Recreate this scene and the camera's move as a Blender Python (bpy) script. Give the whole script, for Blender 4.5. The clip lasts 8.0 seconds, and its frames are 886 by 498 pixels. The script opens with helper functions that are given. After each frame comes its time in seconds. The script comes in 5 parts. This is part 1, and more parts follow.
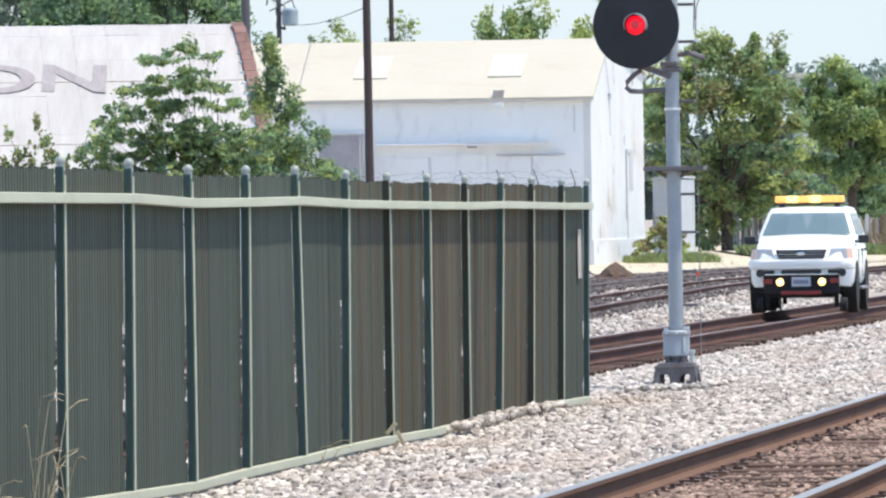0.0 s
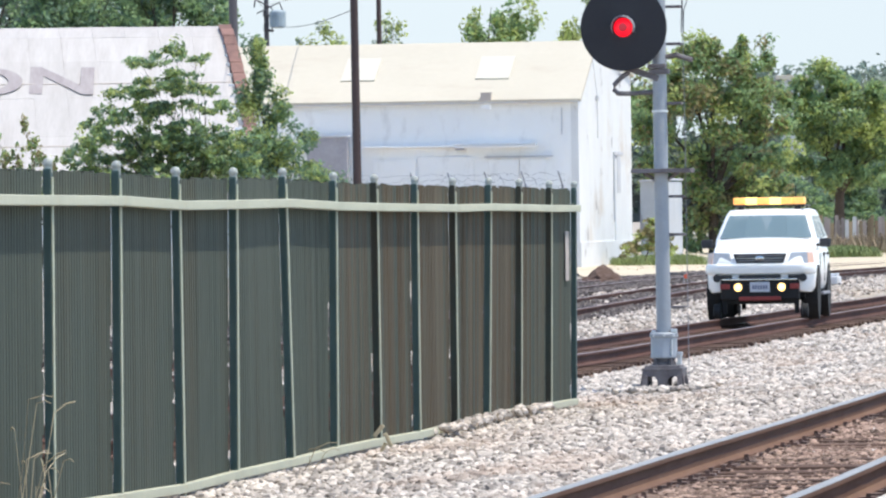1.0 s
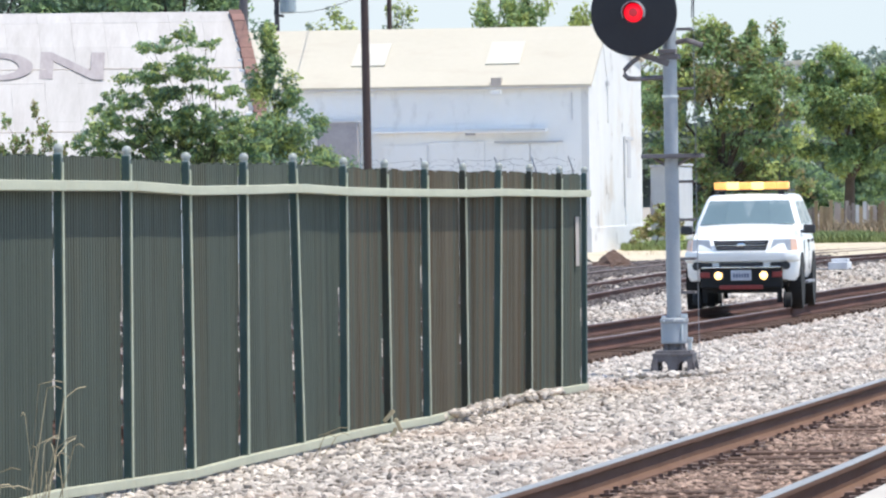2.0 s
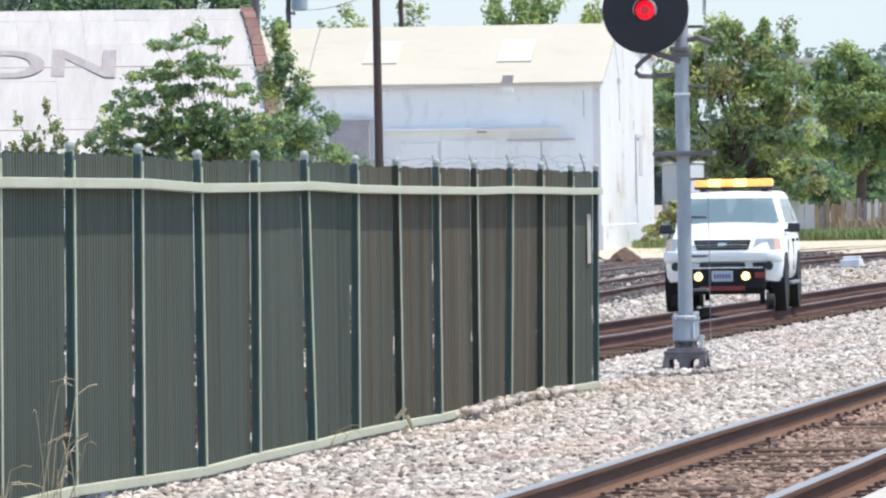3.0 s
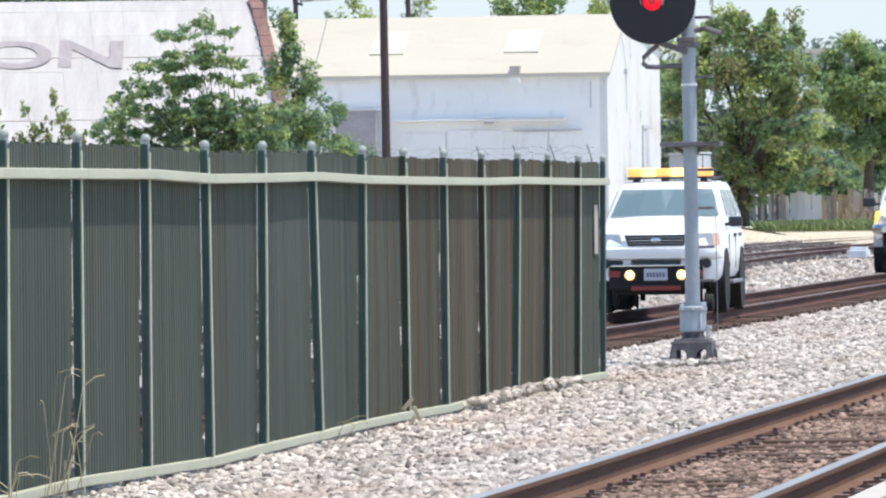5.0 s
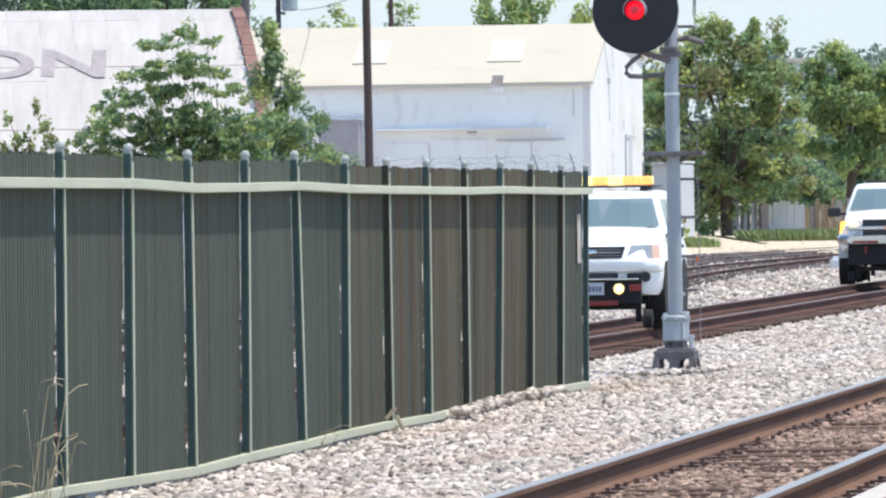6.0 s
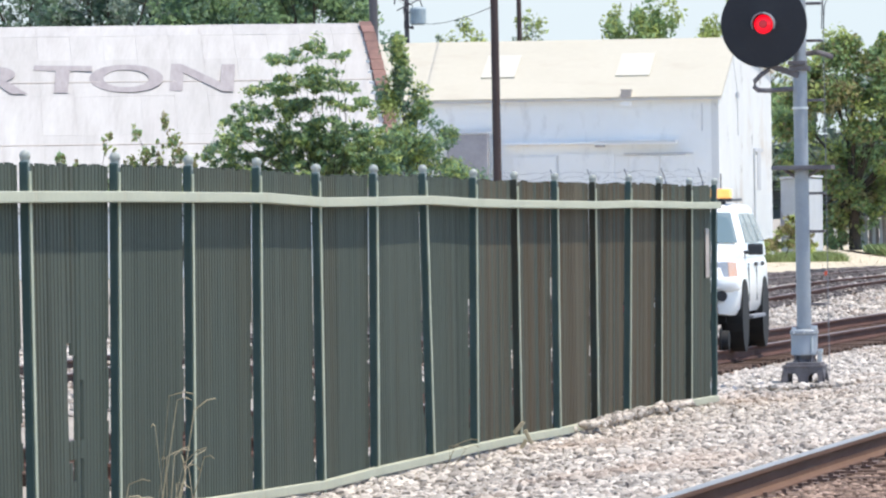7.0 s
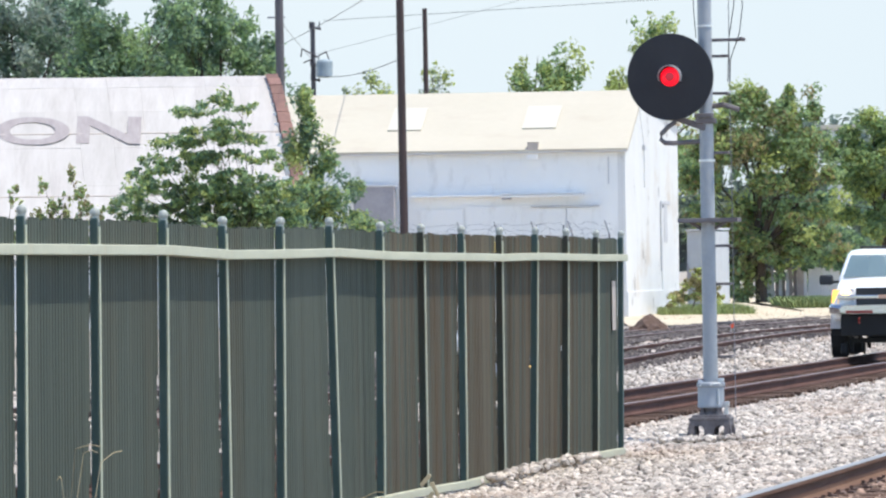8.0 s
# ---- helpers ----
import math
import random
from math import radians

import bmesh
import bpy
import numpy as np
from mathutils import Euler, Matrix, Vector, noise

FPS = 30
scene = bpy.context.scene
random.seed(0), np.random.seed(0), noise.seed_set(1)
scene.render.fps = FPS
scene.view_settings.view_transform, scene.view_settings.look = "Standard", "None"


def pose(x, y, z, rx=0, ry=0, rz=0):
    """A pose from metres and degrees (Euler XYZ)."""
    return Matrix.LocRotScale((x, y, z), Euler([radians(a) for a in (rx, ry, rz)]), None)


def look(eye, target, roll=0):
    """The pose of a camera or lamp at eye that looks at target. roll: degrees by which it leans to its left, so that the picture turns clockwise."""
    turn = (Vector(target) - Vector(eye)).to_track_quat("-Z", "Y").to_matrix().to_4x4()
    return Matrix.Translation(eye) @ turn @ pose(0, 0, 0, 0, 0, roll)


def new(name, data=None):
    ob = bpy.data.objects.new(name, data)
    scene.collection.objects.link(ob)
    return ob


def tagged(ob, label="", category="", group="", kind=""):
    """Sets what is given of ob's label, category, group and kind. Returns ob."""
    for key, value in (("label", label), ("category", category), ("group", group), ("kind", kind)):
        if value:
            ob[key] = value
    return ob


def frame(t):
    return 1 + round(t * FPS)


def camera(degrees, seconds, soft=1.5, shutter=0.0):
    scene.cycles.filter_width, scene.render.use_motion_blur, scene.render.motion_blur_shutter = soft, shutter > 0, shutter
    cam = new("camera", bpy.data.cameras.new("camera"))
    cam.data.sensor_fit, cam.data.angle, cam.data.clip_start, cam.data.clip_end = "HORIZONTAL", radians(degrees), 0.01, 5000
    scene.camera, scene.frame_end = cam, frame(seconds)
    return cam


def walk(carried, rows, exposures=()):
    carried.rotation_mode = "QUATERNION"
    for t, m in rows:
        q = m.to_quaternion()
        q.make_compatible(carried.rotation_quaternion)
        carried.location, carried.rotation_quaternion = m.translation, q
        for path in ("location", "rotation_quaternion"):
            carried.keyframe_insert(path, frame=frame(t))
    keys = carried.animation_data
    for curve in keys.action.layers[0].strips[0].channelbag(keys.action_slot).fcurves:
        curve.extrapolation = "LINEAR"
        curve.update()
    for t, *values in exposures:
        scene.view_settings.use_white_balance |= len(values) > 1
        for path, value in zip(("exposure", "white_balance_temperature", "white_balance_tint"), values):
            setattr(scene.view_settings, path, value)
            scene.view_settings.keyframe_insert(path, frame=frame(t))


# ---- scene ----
# camera: on a platform, long lens, turned by hand
F = 12800.0
EYE = Vector((0.0, 0.0, 2.0))
cam = camera(2 * math.degrees(math.atan(784 / F)), 8.0, soft=2.3)

# seconds, turn to the left and turn upwards, in units of 1 / F
TURNS = [
    (0.0, 0, 0), (0.2, -5, 1), (0.5, -27.5, 9.5), (0.7, -28, 11), (1.0, -22, 4), (1.2, -19, -3), (1.3, -15, -9),
    (1.5, -6.3, -21), (1.7, -5, -22), (2.8, 11, -25), (3.0, 16.7, -26.5), (3.5, 19.8, -29.5), (4.0, 20.3, -33),
    (4.2, 22, -36), (5.3, 30, -47), (5.5, 15.3, -49.5), (5.6, 20, -43), (5.7, 23, -38), (5.8, 10, -34), (5.9, 5, -31),
    (6.0, -1, -26.5), (6.1, -2, -16), (6.2, -3, -9), (6.3, 4, -14), (6.4, 16, -12), (6.5, 39, -13.5), (6.6, 78, -11),
    (6.7, 113, -5), (6.8, 174, 2), (6.9, 210, 1), (7.0, 226, -1.5), (7.1, 230, -1), (7.2, 216, -3), (7.3, 189, -15),
    (7.4, 165, -29), (7.5, 138.7, -21.5), (7.6, 111, 9), (7.7, 85, 49), (7.8, 69, 75), (7.9, 64, 87), (8.0, 60.8, 91.5)]
ROLL = -0.8


def aim(left, up):
    c, s = math.cos(radians(ROLL)), math.sin(radians(ROLL))
    turn = (left * c + up * s) / F
    rise = (up * c - left * s) / F - (441 - 364) / F
    way = Vector((-math.sin(turn) * math.cos(rise), math.cos(turn) * math.cos(rise), math.sin(rise)))
    return look(EYE, EYE + way * 100, ROLL)


walk(cam, [(t, aim(a, b)) for t, a, b in TURNS], [(0.0, 0.88, 6560, 8), (8.0, 0.88, 6560, 8)])

# world and sun: high noon sun, a little to the right of the tracks
SUN_TO = Vector((0.31, -0.06, 0.95)).normalized()
world = bpy.data.worlds.new("sky")
scene.world = world
world.use_nodes = True
wn = world.node_tree.nodes
sky = wn.new("ShaderNodeTexSky")
sky.sky_type = "NISHITA"
sky.sun_disc = False
sky.sun_elevation = math.asin(SUN_TO.z)
sky.sun_rotation = math.atan2(SUN_TO.x, SUN_TO.y)
sky.altitude = 1200
sky.dust_density = 0.4
sky.ozone_density = 2.0
sky.air_density = 1.0
wn["Background"].inputs["Strength"].default_value = 0.15
world.node_tree.links.new(sky.outputs[0], wn["Background"].inputs["Color"])
sun = new("sun", bpy.data.lights.new("sun", "SUN"))
sun.data.energy = 2.8
sun.data.angle = radians(0.53)
sun.data.color = (1.0, 0.93, 0.83)
sun.matrix_world = look(SUN_TO * 50, (0, 0, 0))


# ---- materials ----
def mat(name, base, other=None, rough=0.7, metal=0.0, scale=4.0, fine=40.0, bump=0.15, amount=0.5, island=0.0, spec=0.5, stretch=(1, 1, 1), emit=0.0, coat=0.0, placed=False):
    """A surface of two colours mixed by coarse and fine noise, with a fine relief. island: how far single pieces differ. placed: laid out over the place, not over each piece."""
    m = bpy.data.materials.new(name)
    m.use_nodes = True
    nt = m.node_tree
    n, link = nt.nodes, nt.links.new
    b = n["Principled BSDF"]
    other = other or tuple(c * 0.75 for c in base)
    geo = n.new("ShaderNodeTexCoord")
    mapping = n.new("ShaderNodeMapping")
    mapping.inputs["Scale"].default_value = stretch
    link(n.new("ShaderNodeNewGeometry").outputs["Position"] if placed else geo.outputs["Object"], mapping.inputs["Vector"])
    coarse = n.new("ShaderNodeTexNoise")
    coarse.inputs["Scale"].default_value = scale
    coarse.inputs["Detail"].default_value = 5
    link(mapping.outputs[0], coarse.inputs["Vector"])
    grain = n.new("ShaderNodeTexNoise")
    grain.inputs["Scale"].default_value = fine
    grain.inputs["Detail"].default_value = 3
    link(mapping.outputs[0], grain.inputs["Vector"])
    add = n.new("ShaderNodeMath")
    add.operation = "MULTIPLY_ADD"
    link(grain.outputs["Fac"], add.inputs[0])
    add.inputs[1].default_value = 0.5
    link(coarse.outputs["Fac"], add.inputs[2])
    ramp = n.new("ShaderNodeMapRange")
    ramp.inputs["From Min"].default_value = 0.75 - amount * 0.5
    ramp.inputs["From Max"].default_value = 0.75 + amount * 0.5
    link(add.outputs[0], ramp.inputs["Value"])
    mix = n.new("ShaderNodeMix")
    mix.data_type = "RGBA"
    link(ramp.outputs[0], mix.inputs["Factor"])
    mix.inputs["A"].default_value = (*base, 1)
    mix.inputs["B"].default_value = (*other, 1)
    out = mix.outputs["Result"]
    if island:
        g = n.new("ShaderNodeNewGeometry")
        info = n.new("ShaderNodeObjectInfo")
        s = n.new("ShaderNodeMath")
        s.operation = "ADD"
        link(g.outputs["Random Per Island"], s.inputs[0])
        link(info.outputs["Random"], s.inputs[1])
        w = n.new("ShaderNodeMath")
        w.operation = "FRACT"
        link(s.outputs[0], w.inputs[0])
        r = n.new("ShaderNodeMapRange")
        r.inputs["To Min"].default_value = 1 - island
        r.inputs["To Max"].default_value = 1 + island * 0.6
        link(w.outputs[0], r.inputs["Value"])
        hsv = n.new("ShaderNodeHueSaturation")
        link(out, hsv.inputs["Color"])
        link(r.outputs[0], hsv.inputs["Value"])
        out = hsv.outputs[0]
    link(out, b.inputs["Base Color"])
    b.inputs["Roughness"].default_value = rough
    b.inputs["Metallic"].default_value = metal
    b.inputs["Specular IOR Level"].default_value = spec
    b.inputs["Coat Weight"].default_value = coat
    if bump:
        bp = n.new("ShaderNodeBump")
        bp.inputs["Strength"].default_value = bump
        bp.inputs["Distance"].default_value = 0.02
        link(add.outputs[0], bp.inputs["Height"])
        link(bp.outputs[0], b.inputs["Normal"])
    if emit:
        b.inputs["Emission Color"].default_value = (*base, 1)
        b.inputs["Emission Strength"].default_value = emit
    return m


def leaf_mat(name, base, other, through_light=0.55):
    m = mat(name, base, other, rough=0.55, scale=0.6, fine=5, bump=0, amount=0.8, island=0.45, spec=0.3)
    nt = m.node_tree
    n, link = nt.nodes, nt.links.new
    b = n["Principled BSDF"]
    src = b.inputs["Base Color"].links[0].from_socket
    tr = n.new("ShaderNodeBsdfTranslucent")
    link(src, tr.inputs["Color"])
    mx = n.new("ShaderNodeMixShader")
    mx.inputs[0].default_value = through_light
    link(b.outputs[0], mx.inputs[1])
    link(tr.outputs[0], mx.inputs[2])
    link(mx.outputs[0], n["Material Output"].inputs["Surface"])
    return m


def stain(name, dark, scale, stretch, start, end, strength=0.7, placed=False):
    """Adds weathered stains of their own shape to a surface."""
    nt = M[name].node_tree
    n, link = nt.nodes, nt.links.new
    b = n["Principled BSDF"]
    src = b.inputs["Base Color"].links[0].from_socket
    co = n.new("ShaderNodeTexCoord")
    mp = n.new("ShaderNodeMapping")
    mp.inputs["Scale"].default_value = stretch
    link(n.new("ShaderNodeNewGeometry").outputs["Position"] if placed else co.outputs["Object"], mp.inputs["Vector"])
    tex = n.new("ShaderNodeTexNoise")
    tex.inputs["Scale"].default_value = scale
    tex.inputs["Detail"].default_value = 6
    tex.inputs["Roughness"].default_value = 0.65
    link(mp.outputs[0], tex.inputs["Vector"])
    r = n.new("ShaderNodeMapRange")
    r.inputs["From Min"].default_value = start
    r.inputs["From Max"].default_value = end
    r.inputs["To Max"].default_value = strength
    link(tex.outputs["Fac"], r.inputs["Value"])
    mix = n.new("ShaderNodeMix")
    mix.data_type = "RGBA"
    link(r.outputs[0], mix.inputs["Factor"])
    link(src, mix.inputs["A"])
    mix.inputs["B"].default_value = (*dark, 1)
    link(mix.outputs["Result"], b.inputs["Base Color"])


def glass_mat(name, tint=(0.1, 0.14, 0.16), alpha=0.75):
    m = bpy.data.materials.new(name)
    m.use_nodes = True
    b = m.node_tree.nodes["Principled BSDF"]
    b.inputs["Base Color"].default_value = (*tint, 1)
    b.inputs["Roughness"].default_value = 0.04
    b.inputs["Specular IOR Level"].default_value = 0.8
    b.inputs["Alpha"].default_value = alpha
    b.inputs["Coat Weight"].default_value = 0.6
    return m


M = {}
M["soil"] = mat("packed_soil", (0.44, 0.385, 0.32), (0.30, 0.255, 0.21), rough=0.95, scale=0.5, fine=9, bump=0.6, amount=0.7)
M["stone"] = mat("pale_ballast", (0.66, 0.59, 0.52), (0.45, 0.39, 0.335), rough=0.9, scale=3, fine=30, bump=0.5, island=0.55, spec=0.3)
M["stone_rust"] = mat("rusty_ballast", (0.45, 0.32, 0.245), (0.25, 0.165, 0.125), rough=0.9, scale=3, fine=30, bump=0.4, island=0.6, spec=0.2)
M["rail_side"] = mat("rusted_rail", (0.105, 0.056, 0.046), (0.14, 0.080, 0.066), rough=0.9, scale=3, fine=25, bump=0.3, stretch=(1, 0.2, 1), spec=0.08)
M["rail_top"] = mat("worn_rail_head", (0.54, 0.50, 0.44), (0.43, 0.40, 0.35), rough=0.5, metal=0.85, scale=2, fine=30, bump=0.03, stretch=(1, 0.1, 1))
M["rail_top_rust"] = mat("dull_rail_head", (0.30, 0.22, 0.19), (0.20, 0.13, 0.11), rough=0.5, metal=0.6, scale=2, fine=30, bump=0.05, stretch=(1, 0.1, 1))
M["tie"] = mat("weathered_tie", (0.17, 0.105, 0.075), (0.075, 0.05, 0.04), rough=0.9, scale=2, fine=25, bump=0.5, island=0.45, stretch=(0.3, 3, 3), spec=0.15)
M["platform"] = mat("pale_concrete", (0.55, 0.50, 0.43), (0.45, 0.41, 0.36), rough=0.9, scale=0.8, fine=12, bump=0.2)
M["grass_dry"] = mat("dry_grass", (0.58, 0.50, 0.39), (0.45, 0.38, 0.26), rough=0.95, scale=0.7, fine=10, bump=0.5, island=0.3, spec=0.2)
M["grass"] = mat("green_weeds", (0.19, 0.27, 0.10), (0.30, 0.33, 0.15), rough=0.9, scale=0.7, fine=10, bump=0.3, island=0.4, spec=0.2)
M["rail_near"] = mat("brown_rail_side", (0.15, 0.088, 0.062), (0.19, 0.115, 0.083), rough=0.9, scale=3, fine=25, bump=0.3, stretch=(1, 0.2, 1), spec=0.06)
M["slat"] = mat("green_vinyl_slat", (0.074, 0.088, 0.072), (0.086, 0.096, 0.077), rough=0.7, scale=0.6, fine=5, bump=0.03, island=0.10, stretch=(1.5, 1.5, 0.12), spec=0.10, placed=True)
M["slat_rust"] = mat("browned_vinyl_slat", (0.118, 0.089, 0.060), (0.086, 0.088, 0.066), rough=0.7, scale=0.6, fine=5, bump=0.03, island=0.12, stretch=(1.5, 1.5, 0.12), spec=0.10, placed=True)
M["post"] = mat("dark_green_post", (0.050, 0.084, 0.078), (0.060, 0.092, 0.084), rough=0.55, scale=2, fine=20, bump=0.05, spec=0.3)
M["post_rust"] = mat("rust_streaked_post", (0.055, 0.040, 0.026), (0.036, 0.062, 0.055), rough=0.6, scale=2.5, fine=14, bump=0.1, stretch=(1, 1, 0.3), spec=0.25)
M["cream"] = mat("faded_cream_rail", (0.54, 0.53, 0.39), (0.42, 0.42, 0.31), rough=0.6, scale=1.2, fine=14, bump=0.05)
M["strip"] = mat("pale_green_strip", (0.46, 0.47, 0.35), (0.34, 0.36, 0.26), rough=0.6, scale=1.5, fine=14, bump=0.05)
# Cap colour raised to hold the sunlight on the balls.
M["cap"] = mat("sunlit_ball_cap", (0.42, 0.43, 0.39), (0.28, 0.30, 0.27), rough=0.5, scale=8, fine=30, bump=0.05)
M["mast"] = mat("aluminium_paint", (0.36, 0.38, 0.41), (0.30, 0.32, 0.35), rough=0.5, metal=0.25, scale=3, fine=25, bump=0.06)
M["mast_bright"] = mat("bright_band", (0.72, 0.73, 0.75), rough=0.35, metal=0.7, scale=6, fine=30, bump=0.03)
M["casting"] = mat("dull_casting", (0.20, 0.185, 0.19), (0.12, 0.10, 0.10), rough=0.8, metal=0.1, scale=6, fine=40, bump=0.2)
M["black"] = mat("black_signal_paint", (0.012, 0.011, 0.016), (0.018, 0.017, 0.022), rough=0.6, scale=4, fine=20, bump=0.04)
M["lens_red"] = mat("lit_red_lens", (0.85, 0.004, 0.02), (0.85, 0.004, 0.02), rough=0.25, bump=0, emit=0.55)
M["lens_core"] = mat("red_lens_core", (0.35, 0.006, 0.02), rough=0.2, bump=0, emit=0.5)
M["steel"] = mat("grey_steel", (0.30, 0.30, 0.32), (0.22, 0.22, 0.24), rough=0.6, metal=0.4, scale=5, fine=30, bump=0.08)
M["wall_white"] = mat("whitewashed_wall", (0.86, 0.86, 0.85), (0.79, 0.785, 0.77), rough=0.85, scale=0.4, fine=3, bump=0.1, amount=0.9)
M["wall_peel"] = mat("peeling_whitewash", (0.74, 0.74, 0.735), (0.63, 0.625, 0.62), rough=0.9, scale=0.7, fine=5, bump=0.2, amount=0.9)
M["roof_cream"] = mat("cream_roofing", (0.56, 0.515, 0.425), (0.49, 0.445, 0.36), rough=0.85, scale=0.35, fine=4, bump=0.1, amount=0.9, spec=0.3)
M["roof_white"] = mat("weathered_white_metal", (0.53, 0.50, 0.475), (0.42, 0.39, 0.365), rough=0.75, scale=0.9, fine=5, bump=0.12, amount=0.7, island=0.05, stretch=(3.0, 0.45, 0.45), placed=True, spec=0.3)
M["skylight"] = mat("translucent_panel", (0.60, 0.56, 0.475), (0.57, 0.53, 0.45), rough=0.5, scale=1, fine=8, bump=0.03, spec=0.3)
M["letter"] = mat("faded_letter_paint", (0.27, 0.235, 0.24), (0.42, 0.38, 0.37), rough=0.9, scale=2.0, fine=7, bump=0.05, amount=0.8, placed=True, stretch=(2.2, 0.6, 0.6), spec=0.2)
M["trim"] = mat("greyed_trim", (0.58, 0.58, 0.60), (0.46, 0.46, 0.48), rough=0.8, scale=2, fine=12, bump=0.1)
M["block"] = mat("grey_block", (0.40, 0.38, 0.40), (0.30, 0.29, 0.31), rough=0.9, scale=2, fine=10, bump=0.2)
M["brick"] = mat("brown_brick", (0.27, 0.15, 0.12), (0.18, 0.10, 0.085), rough=0.9, scale=3, fine=14, bump=0.3, island=0.3)
M["wood_pole"] = mat("creosoted_pole", (0.085, 0.055, 0.05), (0.05, 0.035, 0.033), rough=0.85, scale=2, fine=14, bump=0.3, stretch=(4, 4, 0.4))
M["wood_pole_grey"] = mat("greyed_pole", (0.12, 0.11, 0.12), (0.075, 0.07, 0.075), rough=0.85, scale=2, fine=14, bump=0.3, stretch=(4, 4, 0.4))
M["wire"] = mat("dark_wire", (0.06, 0.06, 0.07), rough=0.6, bump=0)
M["transformer"] = mat("grey_transformer", (0.36, 0.43, 0.47), rough=0.5, bump=0.03)
M["bark"] = mat("tree_bark", (0.10, 0.075, 0.055), (0.055, 0.04, 0.03), rough=0.95, scale=2, fine=12, bump=0.5)
# Leaf colours lifted above real foliage, partly blued, in place of haze.
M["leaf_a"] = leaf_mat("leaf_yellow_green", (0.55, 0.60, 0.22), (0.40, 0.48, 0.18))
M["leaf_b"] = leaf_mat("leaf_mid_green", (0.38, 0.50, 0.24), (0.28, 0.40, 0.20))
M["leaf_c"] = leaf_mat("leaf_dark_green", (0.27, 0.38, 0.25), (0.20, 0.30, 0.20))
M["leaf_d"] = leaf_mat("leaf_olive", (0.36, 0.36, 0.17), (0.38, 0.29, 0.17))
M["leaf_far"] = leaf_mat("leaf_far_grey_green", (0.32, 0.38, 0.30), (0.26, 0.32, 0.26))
M["paint"] = mat("white_car_paint", (0.88, 0.875, 0.86), (0.85, 0.845, 0.83), rough=0.35, scale=2, fine=20, bump=0, coat=0.25)
M["cladding"] = mat("black_plastic", (0.022, 0.022, 0.025), (0.03, 0.03, 0.032), rough=0.6, scale=5, fine=30, bump=0.05)
M["dark"] = mat("underbody_black", (0.012, 0.012, 0.013), rough=0.8, scale=5, fine=30, bump=0.1)
M["tyre"] = mat("tyre_rubber", (0.022, 0.021, 0.021), (0.035, 0.033, 0.031), rough=0.85, scale=6, fine=40, bump=0.1)
M["rim"] = mat("alloy_rim", (0.42, 0.42, 0.44), (0.34, 0.34, 0.36), rough=0.35, metal=0.8, scale=6, fine=30, bump=0.03)
M["chrome"] = mat("chrome", (0.55, 0.58, 0.64), (0.5, 0.53, 0.58), rough=0.15, metal=1.0, scale=3, fine=20, bump=0)
# Tint lightened so the glass carries the sky's reflection in its colour.
M["glass"] = glass_mat("car_glass", (0.17, 0.24, 0.255), 0.74)
M["headlamp"] = mat("clear_headlamp", (0.52, 0.52, 0.52), (0.40, 0.40, 0.41), rough=0.15, metal=0.15, scale=8, fine=30, bump=0.02, coat=0.6)
M["amber"] = mat("amber_lens", (0.72, 0.40, 0.25), (0.66, 0.46, 0.36), rough=0.2, scale=8, fine=30, bump=0, coat=0.5)
M["amber_lit"] = mat("lit_amber_lens", (1.0, 0.48, 0.08), rough=0.2, bump=0, emit=1.2)
M["beacon"] = mat("amber_beacon", (1.0, 0.44, 0.10), (1.0, 0.54, 0.18), rough=0.25, scale=6, fine=20, bump=0, emit=0.45)
M["beacon_hot"] = mat("flashing_beacon", (1.0, 0.72, 0.22), rough=0.25, bump=0, emit=1.1)
M["lamp_on"] = mat("lit_fog_lamp", (1.0, 0.62, 0.20), rough=0.2, bump=0, emit=2.2)
M["plate"] = mat("number_plate", (0.55, 0.56, 0.60), (0.5, 0.51, 0.56), rough=0.5, scale=10, fine=40, bump=0)
M["bar"] = mat("plate_characters", (0.10, 0.11, 0.20), rough=0.5, bump=0)
M["red_metal"] = mat("red_rail_gear", (0.30, 0.035, 0.03), (0.2, 0.03, 0.025), rough=0.5, scale=5, fine=30, bump=0.05)
M["plank"] = mat("weathered_board", (0.33, 0.29, 0.27), (0.20, 0.17, 0.17), rough=0.9, scale=1.5, fine=9, bump=0.3, island=0.45)
M["machine"] = mat("switch_machine_white", (0.72, 0.73, 0.75), (0.55, 0.55, 0.57), rough=0.6, scale=3, fine=20, bump=0.05)
M["orange"] = mat("orange_flag", (0.85, 0.12, 0.05), rough=0.7, bump=0)
M["dirt"] = mat("brown_earth", (0.13, 0.08, 0.06), (0.09, 0.055, 0.04), rough=0.95, scale=2, fine=12, bump=0.7)
M["shed"] = mat("pale_grey_sheet", (0.55, 0.56, 0.58), (0.46, 0.47, 0.49), rough=0.7, scale=1, fine=8, bump=0.08)
M["straw"] = mat("dry_stem", (0.52, 0.44, 0.30), (0.42, 0.35, 0.22), rough=0.9, bump=0, island=0.3)
M["card"] = mat("faded_card", (0.52, 0.45, 0.40), (0.42, 0.36, 0.32), rough=0.8, scale=3, fine=12, bump=0.05)
M["rail_dark"] = mat("blackened_rail", (0.055, 0.038, 0.036), (0.085, 0.055, 0.048), rough=0.85, scale=3, fine=25, bump=0.3, stretch=(1, 0.2, 1), spec=0.1)
M["stone_dark"] = mat("oily_ballast", (0.17, 0.14, 0.13), (0.10, 0.085, 0.08), rough=0.9, scale=3, fine=30, bump=0.4, island=0.5)
